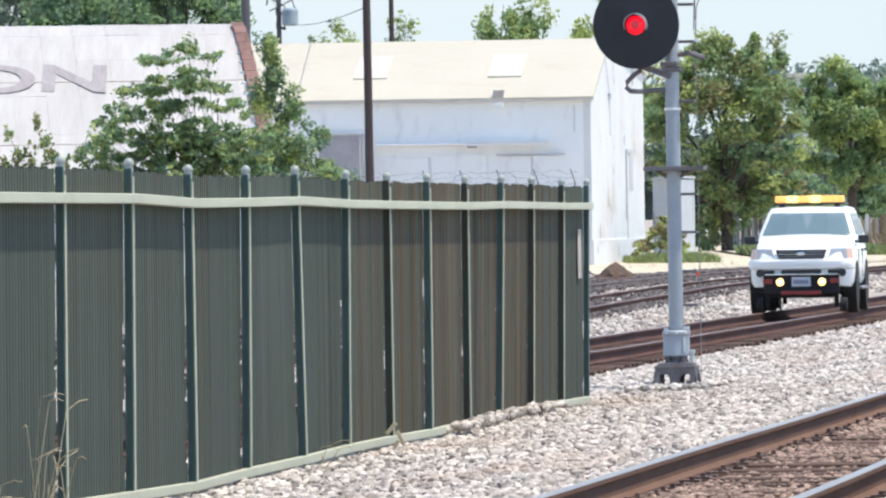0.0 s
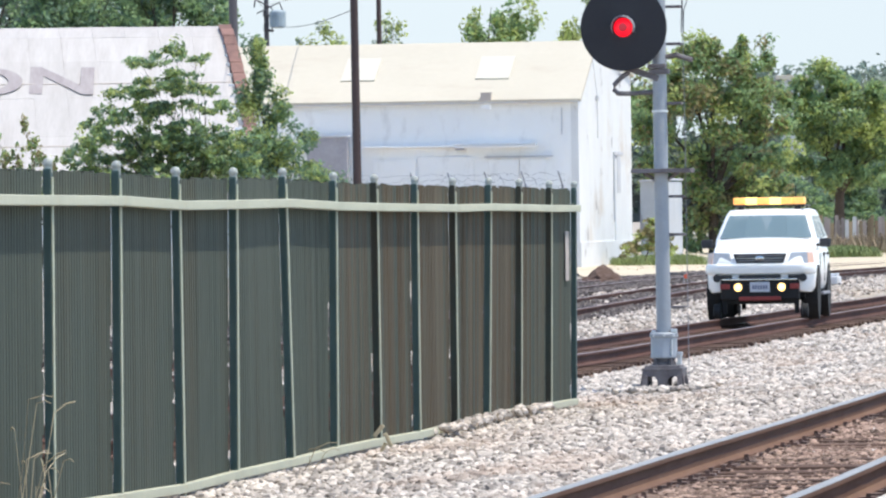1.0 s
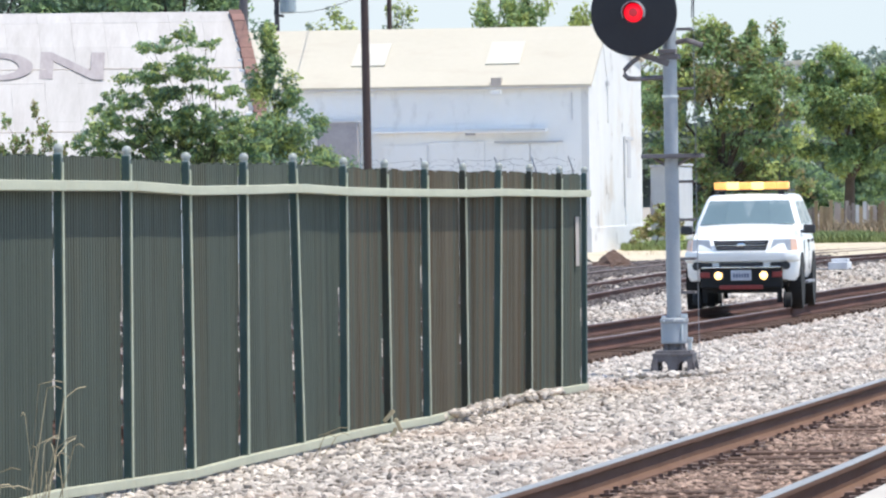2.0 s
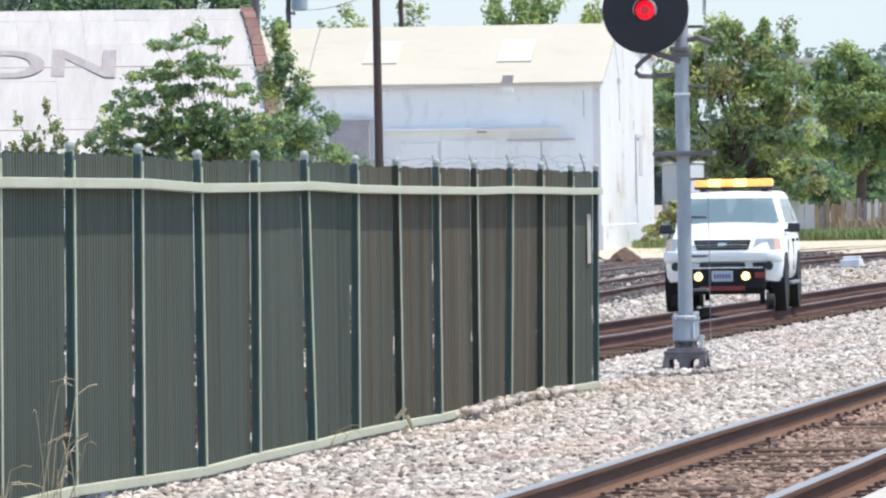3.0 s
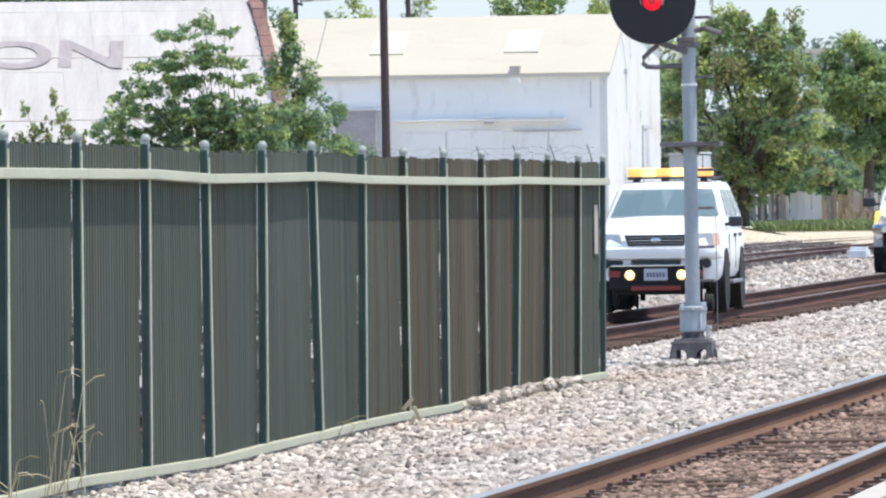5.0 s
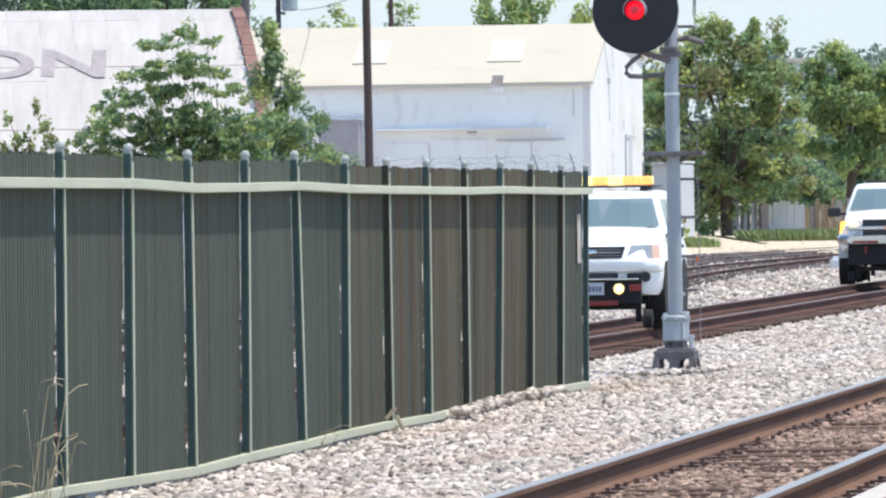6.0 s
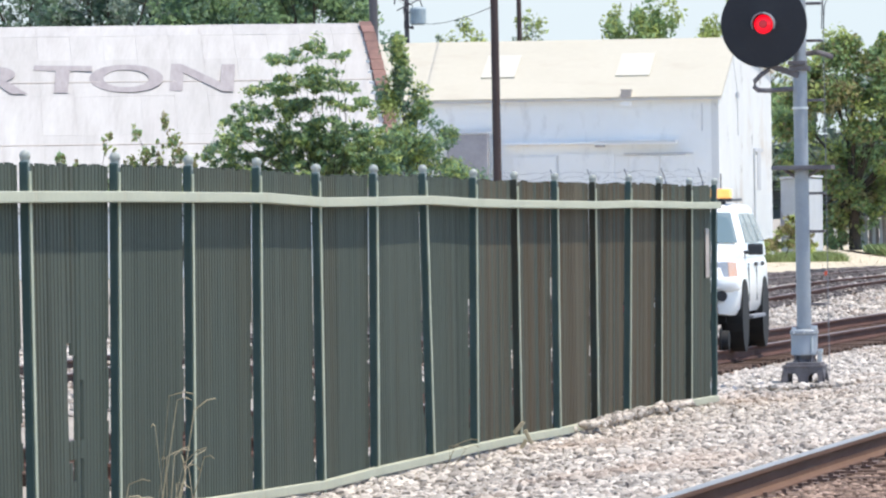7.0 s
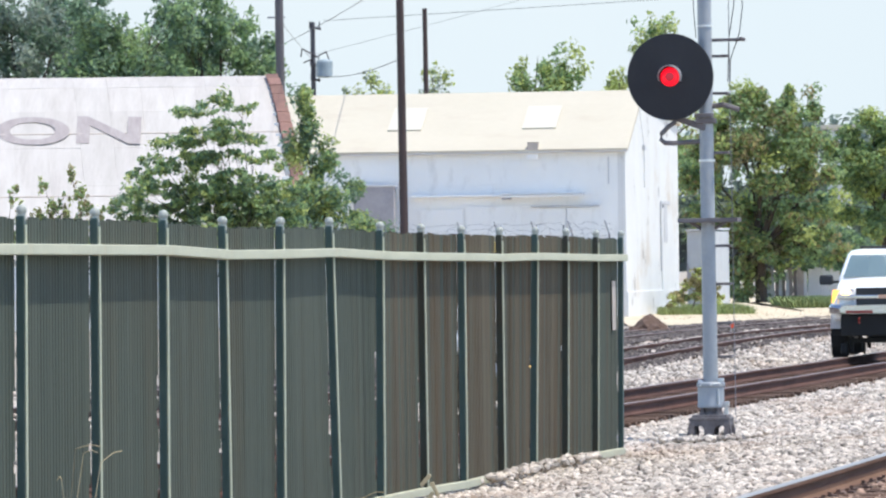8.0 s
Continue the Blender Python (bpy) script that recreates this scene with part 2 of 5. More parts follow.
M["brush"] = mat("dry_brush", (0.24, 0.17, 0.12), (0.32, 0.26, 0.16), rough=0.9, bump=0, island=0.4)
M["pale_sky"] = bpy.data.materials.new("pale_summer_sky")
M["pale_sky"].use_nodes = True
sn = M["pale_sky"].node_tree
glow = sn.nodes.new("ShaderNodeEmission")
haze = sn.nodes.new("ShaderNodeTexNoise")
haze.inputs["Scale"].default_value = 0.004
wash = sn.nodes.new("ShaderNodeMix")
wash.data_type = "RGBA"
wash.inputs["A"].default_value = (0.415, 0.48, 0.535, 1)
wash.inputs["B"].default_value = (0.455, 0.505, 0.545, 1)
where = sn.nodes.new("ShaderNodeTexCoord")
sn.links.new(where.outputs["Object"], haze.inputs["Vector"])
sn.links.new(haze.outputs["Fac"], wash.inputs["Factor"])
sn.links.new(wash.outputs["Result"], glow.inputs["Color"])
sn.links.new(glow.outputs[0], sn.nodes["Material Output"].inputs["Surface"])
M["plate_rust"] = mat("rusty_tie_plate", (0.20, 0.13, 0.10), (0.13, 0.08, 0.06), rough=0.85, scale=4, fine=30, bump=0.2, island=0.4)
# The hill's grey-blue colour carries its distance haze.
M["hill"] = mat("haze_grey_hill", (0.22, 0.24, 0.25), (0.17, 0.19, 0.20), rough=1, scale=0.05, fine=0.6, bump=0.2, island=0.3)

stain("wall_white", (0.50, 0.48, 0.46), 1.6, (1.2, 0.35, 0.45), 0.56, 0.72, 0.4)
stain("wall_peel", (0.20, 0.18, 0.17), 1.1, (1, 0.6, 0.6), 0.62, 0.68, 0.75)
stain("wall_peel", (0.52, 0.42, 0.32), 0.5, (1, 0.5, 0.7), 0.56, 0.72, 0.6)
stain("roof_white", (0.38, 0.34, 0.32), 1.4, (2.6, 0.3, 0.3), 0.52, 0.68, 0.45, True)
stain("roof_white", (0.60, 0.575, 0.55), 0.5, (1.8, 0.25, 0.25), 0.50, 0.66, 0.35, True)
stain("roof_cream", (0.40, 0.31, 0.24), 0.7, (0.6, 1.5, 1.5), 0.55, 0.80, 0.4)
stain("slat", (0.090, 0.070, 0.042), 1.0, (1.2, 1.2, 0.16), 0.52, 0.72, 0.4, True)
stain("slat", (0.030, 0.034, 0.026), 1.6, (3.0, 3.0, 0.10), 0.56, 0.66, 0.55, True)
stain("slat_rust", (0.085, 0.046, 0.022), 0.9, (1.2, 1.2, 0.16), 0.48, 0.66, 0.7, True)
stain("slat_rust", (0.034, 0.026, 0.018), 1.6, (3.0, 3.0, 0.10), 0.56, 0.66, 0.6, True)
stain("cream", (0.40, 0.27, 0.15), 2.0, (1, 1, 1), 0.60, 0.75, 0.6)
stain("mast", (0.24, 0.20, 0.17), 4.0, (1, 1, 0.3), 0.60, 0.75, 0.5)
stain("stone", (0.42, 0.29, 0.21), 0.5, (1, 0.3, 1), 0.50, 0.72, 0.65)
stain("rail_side", (0.05, 0.035, 0.035), 1.2, (1, 0.15, 1), 0.5, 0.7, 0.7)

# ---- mesh helpers ----
def mesh_of(name, bm, material, smooth=False):
    me = bpy.data.meshes.new(name)
    bm.normal_update()
    bm.to_mesh(me)
    bm.free()
    for m in material if isinstance(material, (list, tuple)) else (material,):
        me.materials.append(M[m])
    if smooth:
        for p in me.polygons:
            p.use_smooth = True
        me.set_sharp_from_angle(angle=radians(38))
    return me


def part(name, bm, material, parent=None, label="", smooth=False, kind=""):
    """Links a bmesh as one mesh object under a thing or under a part."""
    ob = new(name, mesh_of(name, bm, material, smooth))
    if parent is not None:
        ob.parent = parent
    return tagged(ob, label=label, kind=kind)


def thing(name, m, label, category, group="", kind=""):
    ob = new(name)
    ob.empty_display_size = 0.2
    ob.matrix_world = m
    return tagged(ob, label, category, group, kind)


def box(bm, size, at=(0, 0, 0), turn=None, bevel=0.0):
    m = Matrix.Translation(at) @ (turn or Matrix()) @ Matrix.Diagonal((*size, 1))
    r = bmesh.ops.create_cube(bm, size=1.0, matrix=m)
    if bevel:
        edges = list({e for v in r["verts"] for e in v.link_edges})
        bmesh.ops.bevel(bm, geom=edges, offset=bevel, segments=2, affect="EDGES", profile=0.6)
    return bm


def boxes(*items, bevel=0.0):
    bm = bmesh.new()
    for it in items:
        box(bm, *it, bevel=bevel)
    return bm


def rod(bm, a, b, r, r2=None, n=10):
    a, b = Vector(a), Vector(b)
    d = b - a
    q = d.to_track_quat("Z", "Y").to_matrix().to_4x4()
    bmesh.ops.create_cone(bm, cap_ends=True, segments=n, radius1=r, radius2=r if r2 is None else r2, depth=d.length, matrix=Matrix.Translation((a + b) / 2) @ q)
    return bm


def rods(*items, n=10):
    bm = bmesh.new()
    for it in items:
        rod(bm, *it, n=n)
    return bm


def lathe(profile, n=24, m=None):
    """Turns (radius, z) pairs round the z axis."""
    bm = bmesh.new()
    rings = []
    for r, z in profile:
        rings.append([bm.verts.new((r * math.cos(2 * math.pi * k / n), r * math.sin(2 * math.pi * k / n), z)) for k in range(n)])
    for a, b in zip(rings, rings[1:]):
        for k in range(n):
            bm.faces.new((a[k], a[(k + 1) % n], b[(k + 1) % n], b[k]))
    bm.faces.new(rings[0][::-1])
    bm.faces.new(rings[-1])
    if m is not None:
        bm.transform(m)
    return bm


def tube(points, r, n=8):
    bm = bmesh.new()
    pts = [Vector(p) for p in points]
    rings = []
    for i, p in enumerate(pts):
        d = (pts[min(i + 1, len(pts) - 1)] - pts[max(i - 1, 0)]).normalized()
        q = d.to_track_quat("Z", "Y")
        rings.append([bm.verts.new(p + q @ Vector((r * math.cos(2 * math.pi * k / n), r * math.sin(2 * math.pi * k / n), 0))) for k in range(n)])
    for a, b in zip(rings, rings[1:]):
        for k in range(n):
            bm.faces.new((a[k], a[(k + 1) % n], b[(k + 1) % n], b[k]))
    bm.faces.new(rings[0][::-1])
    bm.faces.new(rings[-1])
    return bm


def prism(outline, depth, m=None):
    """A flat outline in x, z, given depth along y."""
    bm = bmesh.new()
    a = [bm.verts.new((x, 0, z)) for x, z in outline]
    b = [bm.verts.new((x, depth, z)) for x, z in outline]
    bm.faces.new(a)
    bm.faces.new(b[::-1])
    k = len(a)
    for i in range(k):
        bm.faces.new((a[i], b[i], b[(i + 1) % k], a[(i + 1) % k]))
    bmesh.ops.recalc_face_normals(bm, faces=bm.faces[:])
    if m is not None:
        bm.transform(m)
    return bm


def soup(name, verts, faces, material, parent=None, label="", category="", kind="", smooth=False):
    """A mesh of very many small pieces, from arrays."""
    me = bpy.data.meshes.new(name)
    me.from_pydata(verts.tolist() if hasattr(verts, "tolist") else verts, [], faces.tolist() if hasattr(faces, "tolist") else faces)
    for m in material if isinstance(material, (list, tuple)) else (material,):
        me.materials.append(M[m])
    if smooth:
        me.polygons.foreach_set("use_smooth", [True] * len(me.polygons))
    me.update()
    ob = new(name, me)
    if parent is not None:
        ob.parent = parent
    return tagged(ob, label, category, kind=kind)


# ---- the lie of the land ----
SLOPE = 0.154                                   # the tracks' way: x gained for each metre of y
ALONG = math.degrees(math.atan(SLOPE))


def rail_x(which, y):
    """x of a rail's middle at y."""
    if which == "near":
        return 0.74 + 0.152 * (y - 42.7)
    if which == "main":
        return 1.97 + 0.1430 * (y - 97.45)
    far = 2.95 + 0.115 * (y - 143.6) + 0.0011 * max(0.0, y - 172) ** 2
    if which == "siding":
        return far
    return far - 3.3 - 0.012 * max(0.0, y - 150)


def rail_z(which, y):
    """Fall of the middle track beyond the signal, set to fit the camera's view."""
    return -0.0026 * min(max(0.0, y - 97), 90) if which == "main" else 0.0


def ground_z(x, y):
    s = x - SLOPE * y
    steps = ((-60, -0.12), (-26, -0.14), (-17, -0.22), (-12.2, -0.22), (-11, -0.10), (-10.6, -0.14), (-9.7, -0.12), (-7.6, 0.06), (-7.0, 0.13), (-3.0, 0.13), (0, 0.1), (60, 0.1))
    z = steps[0][1] if s < -60 else steps[-1][1]
    for (a, za), (b, zb) in zip(steps, steps[1:]):
        if a <= s <= b:
            z = za + (zb - za) * (s - a) / (b - a)
    # the bed of the middle track falls with its rails
    bed = min(1.0, max(0.0, (s + 17.5) / 1.5)) * min(1.0, max(0.0, (-11.2 - s) / 1.0))
    return z + (rail_z("main", y) - 0.035) * bed


def build_ground():
    bm = bmesh.new()
    ys = [-400, -100, 0, 20, 30] + [36 + 2 * k for k in range(110)] + [270, 300, 340, 400, 500, 700, 1000, 1600, 2600]
    ss = [-1500, -600, -250, -120, -60, -40, -30, -26, -22] + [-20 + 0.5 * k for k in range(41)] + [4, 10, 30, 80, 250, 600, 1500]
    rows = []
    for y in ys:
        row = []
        for s in ss:
            x = s + SLOPE * y
            n = noise.noise((x * 0.8, y * 0.25, 0)) * 0.03 + noise.noise((x * 0.1, y * 0.05, 3)) * 0.04 * min(1, max(0, (abs(s) - 16) / 10))
            row.append(bm.verts.new((x, y, ground_z(x, y) + n - 0.03)))
        rows.append(row)
    for a, b in zip(rows, rows[1:]):
        for k in range(len(ss) - 1):
            bm.faces.new((a[k], a[k + 1], b[k + 1], b[k]))
    tagged(part("ground", bm, "soil", smooth=True), "bare packed pale soil beside the railway", "ground", kind="structure")


def stones(name, material, n, y0, y1, s0, s1, size, label, seed, parent=None, lift=0.0, which=""):
    """Loose broken stones over a strip beside the tracks, as one heap of stuff."""
    rng = np.random.default_rng(seed)
    ico = bmesh.new()
    bmesh.ops.create_icosphere(ico, subdivisions=1, radius=1.0)
    base = np.array([v.co[:] for v in ico.verts])
    tris = np.array([[v.index for v in f.verts] for f in ico.faces])
    ico.free()
    y = y0 + (y1 - y0) * rng.random(n) ** 1.25
    s = rng.uniform(s0, s1, n)
    x = s + (np.array([rail_x(which, b) for b in y]) if which else SLOPE * y)
    z = np.array([ground_z(a, b) for a, b in zip(x, y)])
    bumpy = np.array([noise.noise((a * 0.8, b * 0.25, 0)) * 0.03 for a, b in zip(x, y)])
    r = size * rng.uniform(0.55, 1.25, n)
    v = base[None] * rng.uniform(0.6, 1.15, (n, len(base), 1)) * (np.stack([r * rng.uniform(0.8, 1.4, n), r, r * rng.uniform(0.55, 0.9, n)], 1))[:, None]
    a = rng.uniform(0, 6.28, n)
    c, sn = np.cos(a)[:, None], np.sin(a)[:, None]
    tilt = rng.normal(0, 0.35, n)[:, None]
    vx, vy, vz = v[..., 0], v[..., 1], v[..., 2]
    vy, vz = vy * np.cos(tilt) - vz * np.sin(tilt), vy * np.sin(tilt) + vz * np.cos(tilt)
    vx, vy = vx * c - vy * sn, vx * sn + vy * c
    out = np.stack([vx + x[:, None], vy + y[:, None], vz + (z + bumpy + lift + rng.uniform(-0.4, 0.35, n) * size)[:, None]], -1).reshape(-1, 3)
    faces = (tris[None] + (np.arange(n) * len(base))[:, None, None]).reshape(-1, 3)
    return soup(name, out, faces, material, parent, label, "" if parent else "gravel", kind="stuff")


# ---- railway ----
def rail_mesh(which, side, y0, y1, z, step=2.0):
    """A rail with foot, web and head, the head's top in a second material."""
    half = [(-0.07, -0.171), (0.07, -0.171), (0.07, -0.155), (0.012, -0.135), (0.010, -0.045), (0.036, -0.036), (0.036, -0.008), (0.027, 0.0), (-0.027, 0.0), (-0.036, -0.008), (-0.036, -0.036), (-0.010, -0.045), (-0.012, -0.135), (-0.07, -0.155)]
    bm = bmesh.new()
    rings = []
    n = int((y1 - y0) / step)
    for i in range(n + 1):
        y = y0 + (y1 - y0) * i / n
        x = rail_x(which, y) - side * 1.522
        wob = noise.noise((y * 0.12, side * 9 + z, 2)) * 0.012
        rings.append([bm.verts.new((x + a, y, z + rail_z(which, y) + b + wob)) for a, b in half])
    k = len(half)
    for a, b in zip(rings, rings[1:]):
        for i in range(k):
            f = bm.faces.new((a[i], a[(i + 1) % k], b[(i + 1) % k], b[i]))
            f.material_index = 1 if i in (6, 7, 8) else 0
    bm.faces.new(rings[0][::-1])
    bm.faces.new(rings[-1])
    bmesh.ops.recalc_face_normals(bm, faces=bm.faces[:])
    return bm


def track(name, which, y0, y1, z, ties, shiny, label):
    """Two rails on wooden ties. ties: first and last y, and spacing."""
    t = thing(name, pose(0, 0, 0), label, "railway track")
    top = "rail_top" if shiny else "rail_top_rust"
    side = {"near": "rail_near", "far": "rail_dark"}.get(which, "rail_side")
    part("rail", rail_mesh(which, 0 if which != "near" else -1, y0, y1, z), (side, top), t)
    part("rail", rail_mesh(which, 1 if which != "near" else 0, y0, y1, z), (side, top), t)
    me = mesh_of("tie", boxes(((2.55, 0.22, 0.16), (0, 0, 0)), bevel=0.012), "tie")
    plate_me = mesh_of("tie_plate", boxes(((0.36, 0.17, 0.016), (0, 0, 0)), ((0.03, 0.03, 0.03), (-0.13, 0.05, 0.015)), ((0.03, 0.03, 0.03), (0.13, -0.05, 0.015))), "plate_rust")
    y = ties[0]
    k = 0
    while y < ties[1] and k < 290:
        ob = new("tie", me)
        ob.parent = t
        mid = rail_x(which, y) + (0.761 if which == "near" else -0.761)
        ob.matrix_basis = pose(mid + random.uniform(-0.04, 0.04), y, z + rail_z(which, y) - 0.171 - 0.082 + random.uniform(-0.012, 0.004), 0, 0, -ALONG + random.uniform(-1, 1))
        if which == "near" and y < 78:
            for off in (-0.761, 0.761):
                plate = new("tie_plate", plate_me)
                plate.parent = t
                plate.matrix_basis = ob.matrix_basis @ Matrix.Translation((off, 0, 0.088))
        y += ties[2] * random.uniform(0.94, 1.06)
        k += 1
    return t


def build_tracks():
    track("near_track", "near", 24, 130, 0.33, (38, 110, 0.5), True, "main line track with shiny worn rails on brown wooden ties")
    track("middle_track", "main", 55, 420, 0.0, (60, 200, 0.53), False, "rusty track with dull rail heads in pale ballast")
    track("siding_track", "siding", 90, 260, -0.04, (120, 255, 0.55), False, "rusty siding track curving away beyond the main line")
    track("far_siding_track", "far", 90, 260, -0.04, (120, 255, 0.55), False, "dark rusty siding track beside a sandy verge")
    stones("ballast", "stone", 42000, 40, 112, -12.6, -7.0, 0.046, "loose pale grey crushed stone ballast", 1)
    stones("ballast", "stone", 9000, 40, 80, -7.3, -5.95, 0.042, "loose pale crushed stone shoulder of the track bed", 2, lift=0.01)
    stones("ballast", "stone_rust", 22000, 38, 84, -5.85, -4.3, 0.034, "rust-stained brown ballast between worn rails", 3, lift=0.004)
    stones("ballast", "stone", 500, 38, 84, -5.85, -4.3, 0.03, "pale stones strewn over the brown ties", 13, lift=0.0)
    stones("ballast", "stone", 230, 66.5, 73.5, -10.26, -10.05, 0.045, "pale stones heaped on the fence foot", 10, lift=0.10)
    stones("ballast", "stone_rust", 2600, 88, 170, 0.10, 0.55, 0.04, "rust-brown ballast along the outer rail", 9, lift=0.0, which="main")
    stones("ballast", "stone_dark", 9000, 115, 235, -2.3, 0.7, 0.05, "dark oily ballast in the siding", 6, lift=0.03, which="siding")
    stones("ballast", "stone_dark", 14000, 115, 235, -2.6, 1.0, 0.055, "dark oily ballast in the far siding", 7, lift=0.045, which="far")
    stones("ballast", "stone", 7000, 110, 180, -12.6, -8, 0.055, "pale ballast beyond the signal", 8)
    stones("ballast", "stone", 14000, 90, 175, -17.5, -12.2, 0.05, "pale ballast round the middle track", 4)
    stones("ballast", "stone", 9000, 120, 215, -24, -17, 0.06, "pale ballast between the sidings", 5)
    # added out of sight so the fence's slits look bright
    stones("ballast", "stone", 9000, 72, 135, -27, -17.3, 0.06, "pale ballast added behind the fence to brighten its slits", 11)
    stones("ballast", "stone", 260, 80.6, 82.2, -10.45, -9.35, 0.05, "pale stones heaped round the signal footing", 12, lift=0.055)
    bm = boxes(((30, 300, 0.5), (15, 0, 0.28)), bevel=0.03)
    plat = tagged(part("platform", bm, "platform"), "pale concrete station platform beside the track", "platform", kind="structure")
    plat.matrix_world = pose(-3.35, 0, 0, 0, 0, -ALONG)
    part("tactile_edge", boxes(((0.3, 300, 0.012), (0.35, 0, 0.536))), "stone_rust", plat)


# ---- slatted fence ----
FENCE_END = Vector((1.515, 77.25, 0))
FENCE_DIR = Vector((-0.1485, -1, 0)).normalized()
POSTS = (0.34, 2.42, 4.73, 7.02, 9.17, 11.58, 13.89, 16.28, 18.51, 21.14, 23.46, 25.92, 28.35, 30.79, 33.24, 35.69)


def build_fence():
    f = thing("slatted_fence", pose(0, 0, 0), "tall dark green slatted metal fence with cream rails and ball-capped posts", "fence")
    sag = [0.011, 0.013, 0.026, 0.037, 0.03, 0.04, 0.049, 0.062, 0.091, 0.084, 0.081, 0.118, 0.124, 0.131, 0.131, 0.131]
    lean = [-0.64, -0.81, -0.81, -1.12, -0.06, -0.09, 0.17, -0.41, 0.96, -0.45, 0.23, -0.37, -0.28, -0.51, 0.5, 0.4]
    drop = [-0.117, -0.104, -0.082, -0.074, -0.094, -0.1, -0.083, -0.077, -0.092, -0.091, -0.107, -0.076, -0.043, -0.055, -0.055, -0.055]
    away = Vector((-FENCE_DIR.y, FENCE_DIR.x, 0))      # towards the near track
    if away.x < 0:
        away = -away
    yaw = math.degrees(math.atan2(FENCE_DIR.y, FENCE_DIR.x))
    n_posts = len(POSTS)
    post_me = mesh_of("post", boxes(((0.09, 0.056, 2.30), (0, 0.042, 1.15)), bevel=0.010), "post")
    post_rust = mesh_of("post", boxes(((0.09, 0.056, 2.30), (0, 0.042, 1.15)), bevel=0.010), "post_rust")
    # thin pale plate standing for the post's outer face
    strip_me = mesh_of("cover_strip", boxes(((0.060, 0.009, 2.34), (0, 0, 1.13)), bevel=0.002), "strip")
    cap_bm = bmesh.new()
    bmesh.ops.create_uvsphere(cap_bm, u_segments=14, v_segments=9, radius=0.037, matrix=Matrix.Translation((0, 0, 0.045)))
    rod(cap_bm, (0, 0, -0.02), (0, 0, 0.03), 0.03)
    cap_me = mesh_of("ball_cap", cap_bm, "cap", True)
    tops, feet, outs = [], [], []
    for i in range(n_posts):
        at = FENCE_END + FENCE_DIR * POSTS[i]
        up = sag[i]
        tilt = lean[i]
        m = Matrix.Translation((at.x, at.y, -0.05)) @ Matrix.Rotation(radians(yaw), 4, "Z")
        # leaning along the line of the fence, and a little outwards
        m = m @ Matrix.Rotation(radians(tilt), 4, "X")
        for name, me, off in (("post", post_rust if i in (1, 2, 4, 6) else post_me, Vector((0.0, 0.0, up - 0.07))), ("cover_strip", strip_me, Vector((0.01, 0.0755, up - 0.13))), ("ball_cap", cap_me, Vector((0, 0.045, up + 2.22)))):
            if name == "cover_strip" and i == 0:
                continue
            ob = new(name, me)
            ob.parent = f
            ob.matrix_basis = m @ Matrix.Translation(off)
        tops.append(m @ Vector((0, 0.062, up + 2.012)))
        feet.append(m @ Vector((0, 0.060, 0.085 + drop[i])))
        outs.append(m)
    # rails, one length from post to post
    for i in range(n_posts - 1):
        for name, a, b, h, d in (("top_rail", tops[i] + away * 0.008, tops[i + 1] + away * 0.008, 0.072, 0.104), ("bottom_rail", feet[i], feet[i + 1], 0.07, 0.062)):
            way = b - a
            q = Matrix((way.normalized(), Vector((0, 0, 1)).cross(way.normalized()).normalized(), way.normalized().cross(Vector((0, 0, 1)).cross(way.normalized()).normalized()))).transposed().to_4x4()
            ob = part(name, boxes(((way.length + 0.004, d, h), (0, 0, 0)), bevel=0.008), "cream", f)
            ob.matrix_basis = Matrix.Translation((a + b) / 2) @ q
    # slats: thin upright strips behind the rails
    rng = random.Random(4)
    n_slats = 24
    slat_me = {}
    for key in ("slat", "slat_rust"):
        bm = bmesh.new()
        vs = []
        for z in (0.0, 1.0):
            vs.append([bm.verts.new(p) for p in ((-0.5, 0.0, z), (-0.36, 0.5, z), (0.36, 0.5, z), (0.5, 0.0, z), (0.36, -0.35, z), (-0.36, -0.35, z))])
        for k in range(6):
            bm.faces.new((vs[0][k], vs[0][(k + 1) % 6], vs[1][(k + 1) % 6], vs[1][k]))
        bm.faces.new(vs[0][::-1])
        bm.faces.new(vs[1])
        bmesh.ops.recalc_face_normals(bm, faces=bm.faces[:])
        slat_me[key] = mesh_of("slat", bm, key)
    for i in range(n_posts - 1):
        span = POSTS[i + 1] - POSTS[i]
        inside = span - 0.13
        for k in range(n_slats):
            u = (k + 0.5) / n_slats
            m0, m1 = outs[i], outs[i + 1]
            a, b = m0.translation, m1.translation
            base = a.lerp(b, (0.065 + inside * u) / span)
            tilt = lean[i] * (1 - u) + lean[i + 1] * u
            up = sag[i] * (1 - u) + sag[i + 1] * u
            slip = 0.0
            if i == 13 and 8 <= k <= 12:
                slip = (k - 10) * 1.1 + 0.5         # loose, bowed slats
            height = 2.235 + up + rng.uniform(-0.012, 0.012)
            pieces = [(0.0, height)]
            if i == 13 and k in (8, 10, 11):
                pieces = [(0.0, 0.12 * (k - 7)), (0.5, 0.62), (1.0 + 0.08 * (k - 8), height)]
            if k == 0:                                # split beside the post, with ragged slits
                cuts, z = [], rng.uniform(0.05, 0.5)
                while z < 1.2:
                    h = rng.uniform(0.03, 0.24) * (1.0 if i > 4 else 0.6)
                    cuts.append((z, z + h))
                    z += h + rng.uniform(0.03, 0.28) * (1.0 if i > 4 else 2.5)
                edges = [0.0] + [e for c in cuts for e in c] + [height]
                pieces = list(zip(edges[::2], edges[1::2]))
